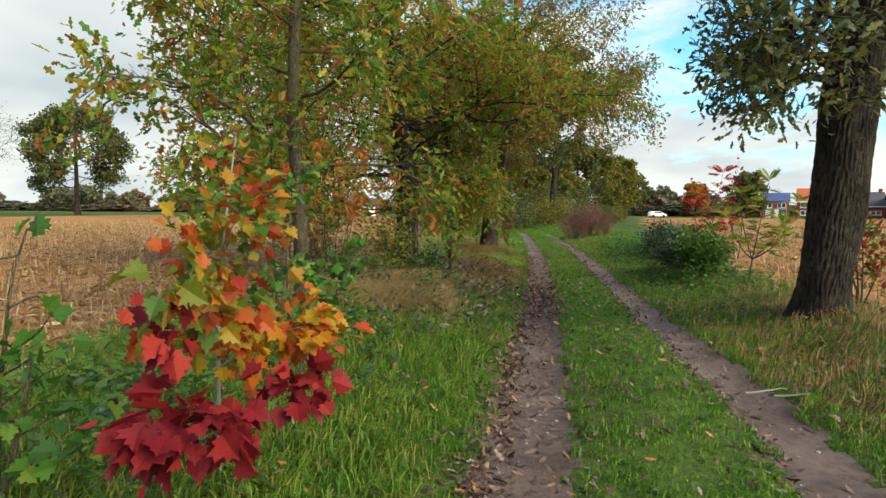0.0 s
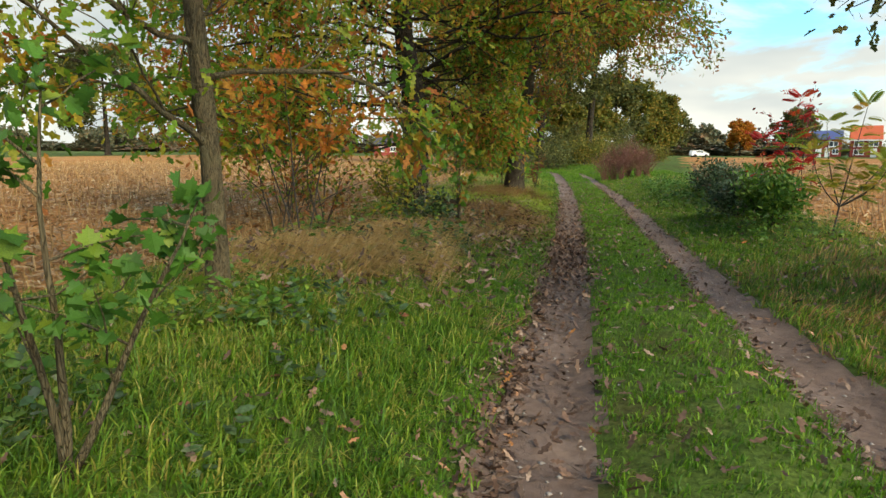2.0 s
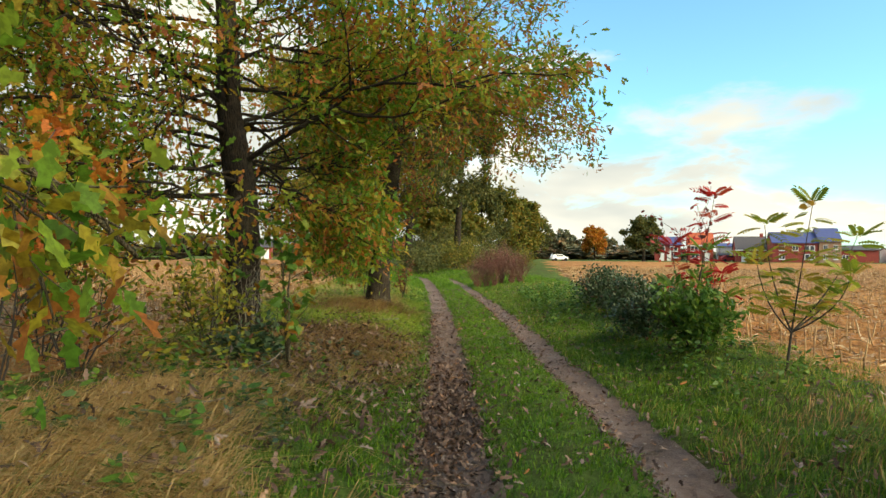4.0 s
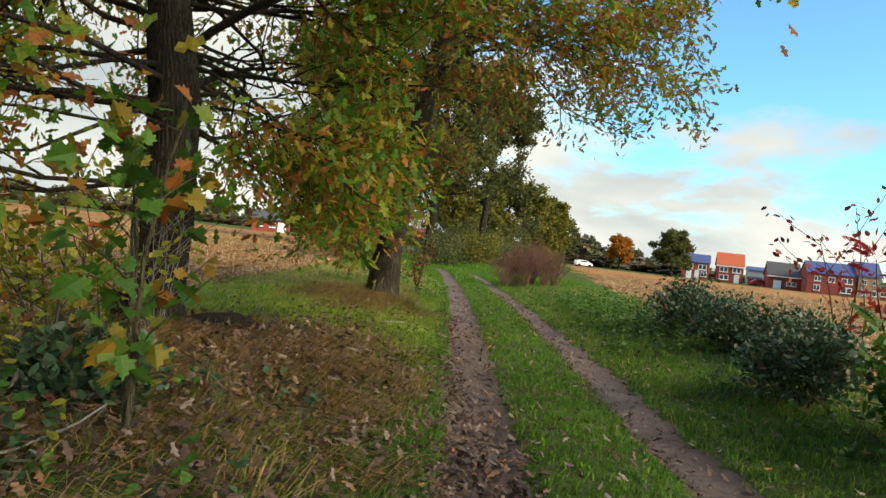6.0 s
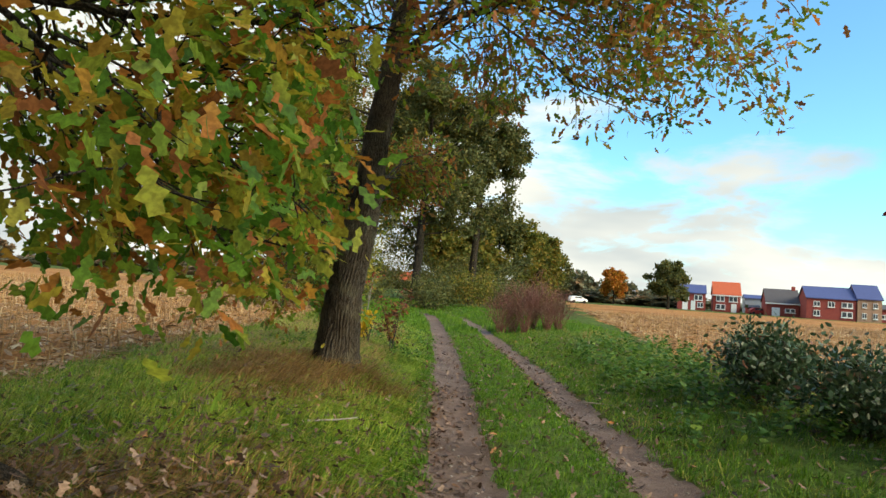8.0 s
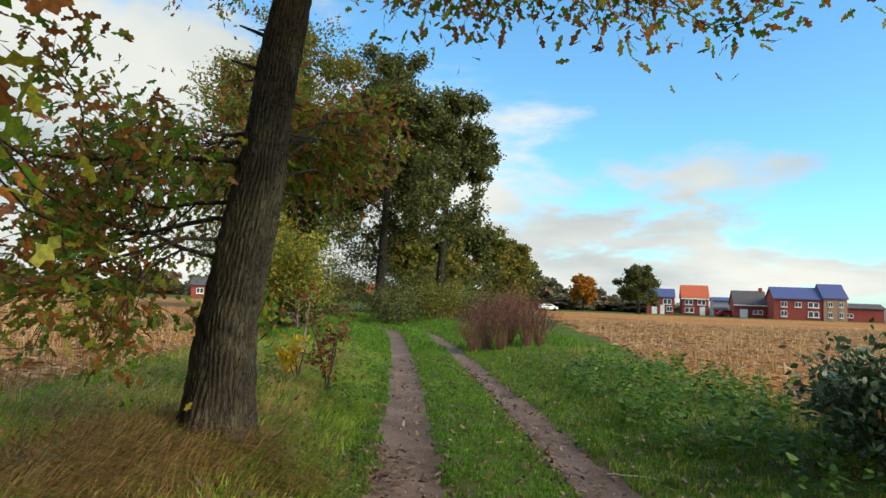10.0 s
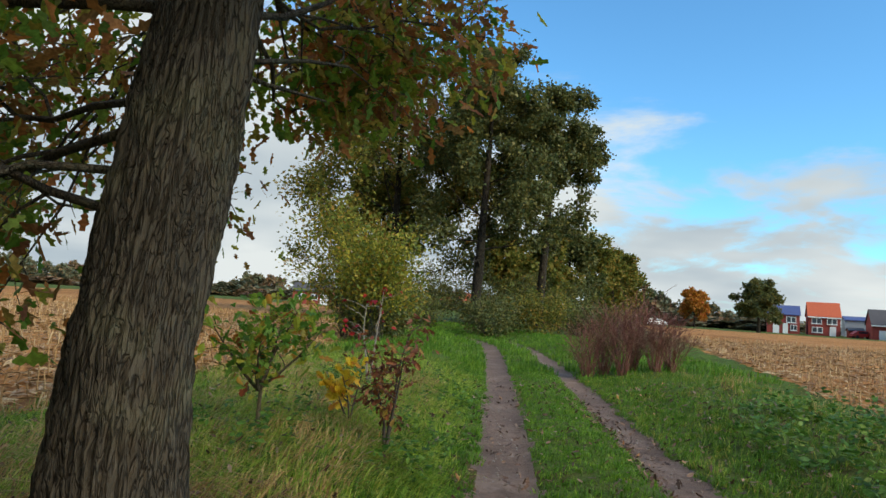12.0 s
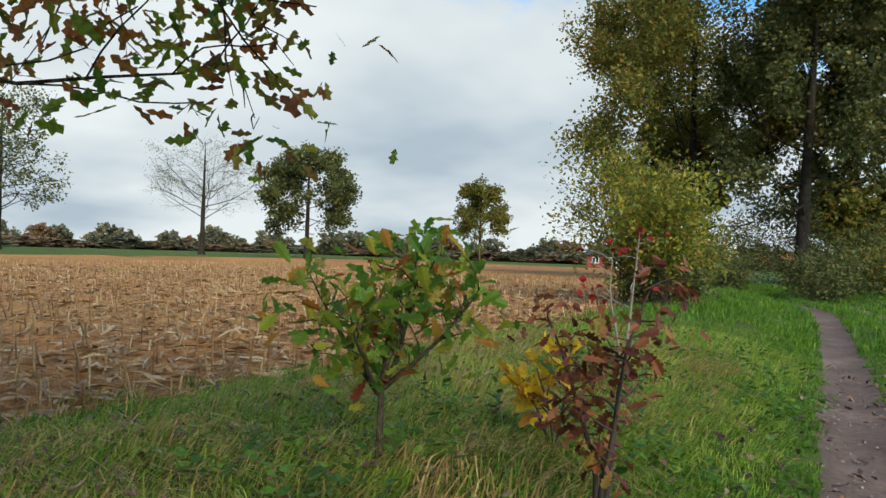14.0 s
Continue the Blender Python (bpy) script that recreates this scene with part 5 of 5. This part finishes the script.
RED_LEAF = leaf_material("scarlet_leaf", ((0.0, (0.07, 0.15, 0.025)), (0.4, (0.12, 0.22, 0.03)), (0.55, (0.20, 0.24, 0.03)), (0.6, (0.50, 0.03, 0.03)), (1.0, (0.58, 0.04, 0.035))), 0.4)
DARK_RED = leaf_material("dark_red_leaf", ((0.0, (0.08, 0.03, 0.03)), (0.4, (0.26, 0.03, 0.03)), (1.0, (0.50, 0.035, 0.03))), 0.3)
shrub("orange_shrub", -3.05, 8.7, "young maple with orange leaves behind the slender oak", 501, 2.7, 0.7, ORANGE_LEAF, (0.10, 0.16), 8, 3, outline_oak(), low=1.1)
shrub("yellow_sapling", -5.6, 38.6, "willowy sapling clump with yellow-green leaves", 502, 3.9, 1.5, YELLOW_LEAF, (0.09, 0.16), 20, 14, scatter=0.26, up=1.5, thin=0.2)
shrub("yellow_sapling", -7.2, 40.4, "taller yellow-green sapling clump by the field", 503, 4.2, 1.7, YELLOW_LEAF, (0.09, 0.16), 18, 14, scatter=0.26, up=1.5, thin=0.2)
ROWAN_LEAF = leaf_material("rowan_leaf", ((0.0, (0.10, 0.20, 0.03)), (0.5, (0.26, 0.31, 0.04)), (0.8, (0.42, 0.38, 0.05)), (1.0, (0.46, 0.24, 0.05))), 0.5, per="object")
SUMAC_GREEN = leaf_material("sumac_green_leaf", ((0.0, (0.06, 0.15, 0.025)), (0.7, (0.12, 0.25, 0.035)), (1.0, (0.24, 0.28, 0.04))), 0.45, per="object")
SUMAC_RED = leaf_material("sumac_red_leaf", ((0.0, (0.36, 0.02, 0.02)), (0.7, (0.56, 0.03, 0.03)), (1.0, (0.55, 0.12, 0.03))), 0.45, per="object")


def feather_leaf(mat, curl):
    """A feathered leaf of unit length: a rib with seven pairs of leaflets and one at the tip."""
    me = bpy.data.meshes.new("leaf")
    vs, fs = [], []

    def leaflet(y, side, length):
        z = -curl * y * y
        dx, dy = (side * length, length * 0.55) if side else (0, length)
        wx, wy = (0, length * 0.32) if side else (length * 0.30, 0)
        k = len(vs)
        vs.extend([(0, y, z), (dx * 0.45 + wx * 0.6, y + dy * 0.45 + wy, z - 0.02), (dx, y + dy, z - 0.10), (dx * 0.5 - wx * 0.6, y + dy * 0.5 - wy * 0.6, z - 0.02)])
        fs.append((k, k + 1, k + 2, k + 3))

    for i in range(7):
        y = 0.22 + 0.1 * i
        for side in (1, -1):
            leaflet(y, side, 0.30 * (1.0 - 0.05 * abs(i - 3)))
    leaflet(0.9, 0, 0.24)
    k = len(vs)
    vs += [(-0.008, 0, 0), (0.008, 0, 0), (0.006, 0.5, -curl * 0.25), (-0.006, 0.5, -curl * 0.25), (0, 0.92, -curl * 0.85)]
    fs += [(k, k + 1, k + 2, k + 3), (k + 3, k + 2, k + 4)]
    me.from_pydata(vs, [], fs)
    me.materials.append(mat)
    return me


def feathered_sapling(name, x, y, label, seed, fork, ends, size, bare=0.3, step=0.10, bark=None):
    """A slim forked stem; ends: (tip of a branch, material of its leaves)."""
    gen = np.random.default_rng(seed)
    root = thing(name, spot(x, y, -0.02), label, "sapling")
    foot, top = np.zeros(3), np.array(fork, float)
    lines = [(np.array([foot, top * 0.5 + gen.normal(0, 0.012, 3), top]), [0.019, 0.016, 0.014])]
    kinds = {}
    for end, mat in ends:
        if mat.name not in kinds:
            kinds[mat.name] = [feather_leaf(mat, c) for c in (0.15, 0.4, 0.75)]
        e = np.array(end, float)
        mid = top + (e - top) * 0.5 + np.array([*(e - top)[:2] * 0.12, -0.04]) + gen.normal(0, 0.03, 3)
        t = np.linspace(0, 1, 7)[:, None]
        pts = (1 - t) ** 2 * top + 2 * t * (1 - t) * (2 * mid - (top + e) / 2) + t ** 2 * e
        lines.append((pts, np.linspace(0.012, 0.004, 7)))
        length = float(np.linalg.norm(e - top))
        n = max(5, int(length * (1 - bare) / step))
        for k in range(n + 5):
            s = min(1.0, bare + (1 - bare) * (k + gen.random() * 0.6) / n)
            p = np.array([np.interp(s * 6, np.arange(7), pts[:, d]) for d in range(3)])
            a = k * 2.4 + gen.uniform(-0.5, 0.5)
            way = np.array([math.cos(a), math.sin(a), gen.uniform(0.0, 0.7) + (0.9 if s == 1.0 else 0)])
            set_leaf(root, kinds[mat.name][int(gen.integers(0, 3))], p, way, size * gen.uniform(0.7, 1.15), gen, 0.35)
    stems(root, lines, bark or TWIG)


feathered_sapling("rowan_sapling", 4.3, 12.35, "rowan sapling with feathery yellow-green leaves", 504, (0.06, 0, 0.5),
                  [((0.33, 0.05, 2.05), ROWAN_LEAF), ((0.95, 0.2, 1.65), ROWAN_LEAF), ((-0.15, 0.25, 1.8), ROWAN_LEAF), ((-0.45, -0.2, 1.35), ROWAN_LEAF), ((0.55, -0.35, 1.2), ROWAN_LEAF), ((0.75, 0.35, 0.9), ROWAN_LEAF)], 0.30, 0.25, 0.055)
feathered_sapling("sumac_sapling", 3.95, 14.5, "leaning sapling with green and scarlet feathered leaves", 505, (-0.03, 0, 0.35),
                  [((0.30, 0.0, 2.3), SUMAC_RED), ((-0.25, 0.3, 1.55), SUMAC_RED), ((0.05, -0.3, 1.45), SUMAC_GREEN), ((0.45, 0.0, 1.1), SUMAC_RED), ((-0.4, -0.2, 0.9), SUMAC_GREEN), ((0.2, 0.4, 1.0), SUMAC_GREEN), ((-0.1, -0.45, 0.7), SUMAC_GREEN), ((0.35, -0.3, 0.75), SUMAC_GREEN)], 0.32, 0.35, 0.07)
shrub("leafy_shrub", 3.75, 13.75, "low green shrub around the scarlet sapling", 509, 0.95, 0.75, FRESH_LEAF, (0.07, 0.13), 7, 10, scatter=0.10)
shrub("red_shrub", 5.5, 18.2, "tall thin shrub with dark red leaves", 506, 2.7, 0.8, DARK_RED, (0.08, 0.14), 2, 3, low=0.8, up=1.3)
shrub("red_shrub", 4.7, 8.6, "small shrub with yellow and red leaves behind the oak", 507, 1.3, 0.6, RED_LEAF, (0.07, 0.12), 4, 6)
for i, (x, y, h) in enumerate(((0.95, 34.4, 1.45), (1.35, 34.8, 1.75), (1.75, 34.3, 1.8), (2.1, 35.0, 1.95), (2.55, 34.5, 1.65), (2.95, 34.8, 1.4))):
    shrub("bare_twig_bush", x, y, "upright clump of bare red-brown twigs", 580 + i, h, 0.85, RED_TWIG, (0.1, 0.2), 0, 40, depth=1, bark=RED_TWIG, radius=0.009, up=1.3, single=True, group="bare twig bushes by the bend")
for i, (x, y, h, sp) in enumerate(((3.75, 20.4, 0.95, 1.0), (4.1, 18.9, 0.85, 0.9), (4.3, 21.6, 0.9, 1.0), (4.5, 17.6, 0.8, 0.8), (3.6, 15.6, 0.75, 0.8))):
    shrub("bramble_bush", x, y, "dense dark green bramble bush on the verge", 520 + i, h, sp, BRAMBLE_LEAF, (0.05, 0.10), 9, 14, depth=1, scatter=0.11, group="brambles along the verge", hang=0.1)
shrub("bramble_bush", -2.2, 12.0, "low bramble with dark leaves below the oak", 530, 0.42, 0.6, BRAMBLE_LEAF, (0.06, 0.11), 5, 10, scatter=0.1)
shrub("undergrowth_bush", -3.2, 13.2, "undergrowth with yellow and orange leaves by the oak", 531, 1.3, 0.9, YELLOW_LEAF, (0.06, 0.11), 4, 9, scatter=0.1)
shrub("undergrowth_bush", -4.7, 11.0, "tall rusty-leaved undergrowth at the field edge", 533, 2.3, 1.3, OAK_LEAF_BROWN, (0.08, 0.13), 3, 4, outline_oak(), scatter=0.14, low=0.5)
shrub("undergrowth_bush", -5.3, 12.8, "tall olive and rusty undergrowth by the stubble", 534, 2.4, 1.4, OAK_LEAF, (0.08, 0.13), 3, 7, outline_oak(), scatter=0.14, low=0.5)
shrub("undergrowth_bush", -4.2, 11.8, "rusty-leaved undergrowth at the field edge", 532, 1.5, 1.0, OAK_LEAF_BROWN, (0.07, 0.12), 3, 7, scatter=0.1)
for i, (x, y, h) in enumerate(((-3.0, 52, 2.0), (-0.5, 54, 2.2), (1.8, 58, 1.8), (-9, 58, 2.6), (-6.0, 40, 1.6), (-7.5, 46, 2.4), (3.6, 66, 2.2), (6, 76, 2.4), (-1.0, 74, 3.0), (-12, 64, 4.2), (-9, 61, 3.8), (-15, 66, 4.5), (-4.5, 66, 3.6), (0.5, 70, 3.2), (-7.5, 54, 1.8), (-7, 68, 5.0), (-3, 70, 5.0), (-11, 70, 5.5), (1.5, 74, 4.5), (-16, 72, 5.5))):
    shrub("hedge_bush", x, y, "dull green and brown bush under the tall trees", 540 + i, h, h * 1.5, FAR_LEAF if i % 2 else DARK_LEAF, (0.11, 0.2), 12, 11, scatter=0.3, thin=0.15, group="bushes at the bend")


shrub("dead_weed", -3.05, 14.45, "pale dead weed stems before the oak's foot", 536, 1.15, 0.75, PALE_TWIG, (0.1, 0.2), 0, 7, bark=PALE_TWIG, radius=0.006, up=1.1, single=True, category="weed")


def weeds(seed, n, x0, x1, y0, y1, h0, h1, mat, label, size=(0.04, 0.09)):
    gen = np.random.default_rng(seed)
    x, y = gen.uniform(x0, x1, n), gen.uniform(y0, y1, n)
    ok = 0.5 + wave(x, y, 0.8, 2.5) > 0.35
    x, y = x[ok], y[ok]
    h = gen.uniform(h0, h1, len(x))
    k = 9
    lv = np.linspace(0.25, 1, k)
    lean = gen.normal(0, 0.12, (len(x), 2))
    P = np.stack([x[:, None] + lean[:, :1] * lv * h[:, None], y[:, None] + lean[:, 1:] * lv * h[:, None], land(x, y)[:, None] + h[:, None] * lv], -1).reshape(-1, 3)
    a = gen.uniform(0, 6.28, len(P))
    W = np.stack([np.cos(a), np.sin(a), gen.uniform(-0.3, 0.5, len(P))], -1)
    v, f = scatter_leaves(P, W, gen.uniform(*size, len(P)), outline_simple(), gen, 0.5)
    tagged(mesh_object("weeds", v, f, mat), label, "weeds", kind="stuff")


weeds(605, 130, -2.7, -0.7, 1.6, 6.2, 0.08, 0.22, BRAMBLE_LEAF, "dark broad-leaved weeds in the verge grass", (0.05, 0.10))
weeds(606, 150, -3.6, -1.0, 7.5, 12.5, 0.10, 0.40, FRESH_LEAF, "bright green weeds pushing through the dry grass", (0.06, 0.12))
weeds(607, 60, -2.9, -1.7, 10.2, 12.4, 0.3, 1.0, YELLOW_LEAF, "spindly yellow and orange-leaved weeds by the oak", (0.05, 0.10))
weeds(601, 700, 2.3, 4.9, 18.5, 29, 0.15, 0.5, FRESH_LEAF, "light green nettles and leafy weeds on the verge", (0.06, 0.12))
weeds(602, 420, -3.2, -1.2, 0.5, 6, 0.10, 0.35, FRESH_LEAF, "leafy green weeds in the long grass")
weeds(603, 160, -2.6, -0.9, 8, 13, 0.10, 0.35, BRAMBLE_LEAF, "dark bluish-green weeds among dry grass")
weeds(604, 320, -3.4, -1.0, 23, 30, 0.10, 0.35, FRESH_LEAF, "yellow-green weeds between the saplings")
weeds(605, 150, 2.8, 4.6, 11, 17, 0.15, 0.40, FRESH_LEAF, "leafy weeds along the verge")


def fallen_log():
    root = thing("rotten_log", spot(-2.75, 15.25, 0.0), "short blackened rotten log beside the oak's foot", "log")
    pts = np.array([(-0.25, -0.05, 0.05), (-0.1, 0.0, 0.09), (0.1, 0.02, 0.10), (0.3, 0.0, 0.07), (0.42, 0.03, 0.03)])
    v, f = tubes([(pts, [0.04, 0.065, 0.07, 0.05, 0.015])], lambda r: 12)
    v += np.random.default_rng(3).normal(0, 0.008, v.shape)
    mesh_object("wood", v * 1.35, f, DARK_BARK, root, smooth=True)


def dead_stick(x, y, az, length, seed, r=0.012):
    gen = np.random.default_rng(seed)
    a = radians(az)
    pts = bend_line(gen, (0, 0, r), (math.sin(a), math.cos(a), 0.01), length, 6, 0.12, -0.005)
    pts[:, 2] = np.maximum(pts[:, 2], r * 0.8)
    v, f = tubes([(pts, np.linspace(r, r * 0.4, 7))], lambda q: 7)
    root = tagged(mesh_object("dead_stick", v, f, PALE_TWIG, smooth=True), "pale broken stick lying on the ground", "stick")
    root.location = spot(x, y, 0.03)


fallen_log()
for k, (x, y, az, ln) in enumerate(((2.25, 4.7, 80, 0.4), (2.45, 4.6, 100, 0.3), (1.6, 21.2, 110, 0.5), (-2.4, 14.4, 30, 0.9), (-3.1, 14.2, 330, 0.8), (-3.6, 22.7, 95, 0.4), (-1.4, 17.6, 60, 0.5), (-2.1, 9.3, 75, 0.7), (-1.5, 9.0, 40, 0.4), (-2.6, 8.2, 110, 0.6), (-1.7, 10.4, 20, 0.5), (-2.2, 10.9, 65, 0.8), (-3.0, 14.5, 60, 0.9), (-3.3, 14.3, 20, 0.7))):
    dead_stick(x, y, az, ln, 700 + k)


# ---- houses and vehicles beyond the eastern field ----
def wall_with_gables(w, d, h, rise):
    bm = bmesh.new()
    pr = [(0, h), (d / 2, h + rise), (d, h)]
    pts = [(-w / 2, 0, 0), (-w / 2, d, 0), (-w / 2, d, h), (-w / 2, d / 2, h + rise), (-w / 2, 0, h)]
    a = [bm.verts.new(p) for p in pts]
    b = [bm.verts.new((w / 2, p[1], p[2])) for p in pts]
    bm.faces.new(a[::-1])
    bm.faces.new(b)
    for i in range(5):
        j = (i + 1) % 5
        bm.faces.new((a[i], a[j], b[j], b[i]))
    return bm


def roof_slabs(w, d, h, rise, over=0.35, thick=0.18):
    bm = bmesh.new()
    for y0, s in ((-over, 1), (d + over, -1)):
        drop = over * rise / (d / 2)
        lo, hi = (y0, h - drop + 0.02), (d / 2, h + rise + 0.02)
        vs = []
        for x in (-w / 2 - over * 0.6, w / 2 + over * 0.6):
            vs += [bm.verts.new((x, lo[0], lo[1])), bm.verts.new((x, hi[0], hi[1])), bm.verts.new((x, hi[0], hi[1] + thick)), bm.verts.new((x, lo[0], lo[1] + thick))]
        for q in ((0, 1, 2, 3), (7, 6, 5, 4), (0, 4, 5, 1), (1, 5, 6, 2), (2, 6, 7, 3), (3, 7, 4, 0)):
            bm.faces.new([vs[i] for i in q])
    bmesh.ops.recalc_face_normals(bm, faces=bm.faces)
    return bm


def house(x, y, w, d, h, rise, wall, roof, label, windows=(), doors=(), chimney=None, band=False, name="house", turn=-17):
    """Front towards -y. windows: (x, z, width, height) of each middle; doors: (x, width, height)."""
    root = thing(name, spot(x, y, -0.15), label, "house")
    root.matrix_world = Matrix.Translation(spot(x, y, -0.15)) @ Matrix.Rotation(radians(turn), 4, "Z")
    part("wall", wall_with_gables(w, d, h, rise), wall, root)
    part("roof", roof_slabs(w, d, h, rise), roof, root)
    for wx, wz, ww, wh in windows:
        bm = box(bmesh.new(), wx - ww / 2, wx + ww / 2, -0.10, 0.06, wz - wh / 2, wz + wh / 2)
        win = part("window", bm, WHITE, root, "white-framed window")
        for sx in (-1, 1):
            part("pane", box(bmesh.new(), wx + sx * ww * 0.24 - ww * 0.19, wx + sx * ww * 0.24 + ww * 0.19, -0.125, -0.104, wz - wh * 0.40, wz + wh * 0.40), GLASS, win)
        part("sill", box(bmesh.new(), wx - ww * 0.55, wx + ww * 0.55, -0.2, 0.02, wz - wh / 2 - 0.1, wz - wh / 2 - 0.004), WHITE, win)
    for dx, dw, dh in doors:
        part("door", box(bmesh.new(), dx - dw / 2, dx + dw / 2, -0.08, 0.05, 0.1, 0.1 + dh), WHITE, root, "white front door")
    if band:
        part("gutter", box(bmesh.new(), -w / 2 - 0.2, w / 2 + 0.2, -0.5, -0.30, h - 0.45, h - 0.2), WHITE, root, "white gutter")
    if chimney is not None:
        part("chimney", box(bmesh.new(), chimney - 0.35, chimney + 0.35, d / 2 - 0.35, d / 2 + 0.35, h + rise * 0.7, h + rise + 0.9, 0.04), wall, root)
    return root


two = lambda w, z: tuple((s * w * 0.24, z, 1.9, 1.3) for s in (-1, 1))
house(51.7, 168, 6.3, 8, 4.3, 1.9, RED_BRICK, BLUE_TILE, "red brick house with a slate-blue roof", two(6.3, 3.2) + ((2.0, 1.5, 1.3, 1.2),), ((-1.4, 1.2, 2.1), (0.4, 1.0, 2.3)))
house(60.0, 168, 6.0, 8, 4.4, 2.9, RED_BRICK, RED_TILE, "red brick house with a bright orange-red roof", two(6.0, 3.3) + ((-1.3, 1.35, 2.1, 1.2),), ((1.6, 1.2, 2.1),), None, True)
house(67.0, 155, 6.5, 8, 3.2, 2.8, RED_BRICK, DARK_TILE, "low red brick house with a dark tiled roof", ((1.5, 1.45, 2.0, 0.9),), ((-1.3, 1.6, 1.9),), 2.6, True)
house(72.4, 145.9, 8.9, 9, 4.5, 2.3, RED_BRICK, BLUE_TILE, "long red brick house with a slate-blue roof", ((-2.6, 3.3, 1.2, 1.1), (0.0, 3.3, 1.2, 1.1), (2.8, 3.3, 2.0, 1.1), (2.8, 1.4, 2.0, 1.2), (-2.6, 1.4, 1.2, 1.2)))
house(78.7, 143.7, 4.2, 9.4, 4.8, 2.8, PALE_BRICK, BLUE_TILE, "pale orange brick house end with blue roof", ((-0.9, 3.5, 0.8, 1.0), (1.0, 3.5, 0.8, 1.0), (-0.9, 1.4, 0.8, 1.1), (1.0, 1.4, 0.8, 1.1)))
house(70.5, 176, 5.4, 7, 3.9, 0.8, GREY_METAL, BLUE_TILE, "grey clad shed with blue roof between houses", name="shed")
house(81.0, 172, 5.0, 7, 3.8, 1.0, GREY_METAL, BLUE_TILE, "grey farm shed behind the houses", name="shed")
house(89.6, 152, 8.0, 6, 3.0, 0.9, RED_BRICK, DARK_TILE, "low dark-roofed outbuilding beside the houses", ((-2.5, 1.4, 1.4, 0.9),), name="shed")
house(99.0, 150, 7.0, 6, 2.9, 0.5, WHITE, DARK_TILE, "low white outbuilding with a flat dark roof", name="shed")
house(64.2, 163, 2.6, 4, 1.6, 0.5, RED_BRICK, DARK_TILE, "small brick lean-to beside the orange-roofed house", name="shed")
house(-42, 129, 7.0, 6, 2.5, 1.3, RED_BRICK, DARK_TILE, "low brick farm building beyond the field", ((-2, 1.5, 1.2, 1.0), (0.4, 1.5, 1.2, 1.0)), ((2.2, 1.6, 2.0),), name="shed", turn=15)
house(-24, 196, 12.0, 7, 2.9, 2.2, PALE_BRICK, RED_TILE, "distant brick farmhouse among trees", ((-3, 1.5, 1.2, 1.0), (1.6, 1.5, 1.2, 1.0)))


def vehicle(x, y, az, mat, label, length=4.3, height=1.5, van=False):
    root = thing("car", spot(x, y, 0.0), label, "car")
    root.matrix_world = Matrix.Translation(spot(x, y)) @ Matrix.Rotation(radians(az), 4, "Z")
    L = length / 2
    prof = [(-L, 0.35), (-L, 0.85), (-L * 0.9, height if van else 0.95), (-L * 0.55, height), (L * 0.25, height), (L * 0.55, 0.95), (L * 0.97, 0.8), (L, 0.35)]
    bm = bmesh.new()
    a = [bm.verts.new((px, -0.85, pz)) for px, pz in prof]
    b = [bm.verts.new((px, 0.85, pz)) for px, pz in prof]
    bm.faces.new(a)
    bm.faces.new(b[::-1])
    for i in range(len(prof)):
        j = (i + 1) % len(prof)
        bm.faces.new((a[j], a[i], b[i], b[j]))
    bmesh.ops.bevel(bm, geom=list(bm.edges), offset=0.05, segments=2, affect="EDGES")
    body = part("body", bm, mat, root)
    part("side_window", box(bmesh.new(), -L * 0.5, L * 0.3, -0.875, -0.853, 0.98, height - 0.12), GLASS, root)
    for wx in (-L * 0.62, L * 0.62):
        for wy in (-0.8, 0.8):
            bm = bmesh.new()
            bmesh.ops.create_cone(bm, cap_ends=True, segments=18, radius1=0.32, radius2=0.32, depth=0.2, matrix=Matrix.Translation((wx, wy, 0.32)) @ Matrix.Rotation(radians(90), 4, "X"))
            part("wheel", bm, TYRE, root)


vehicle(19.6, 136, 10, CAR_WHITE, "white van parked at the far edge of the field", 3.4, 1.35, True)
vehicle(64.0, 160, 0, CAR_RED, "red car parked between the brick houses")
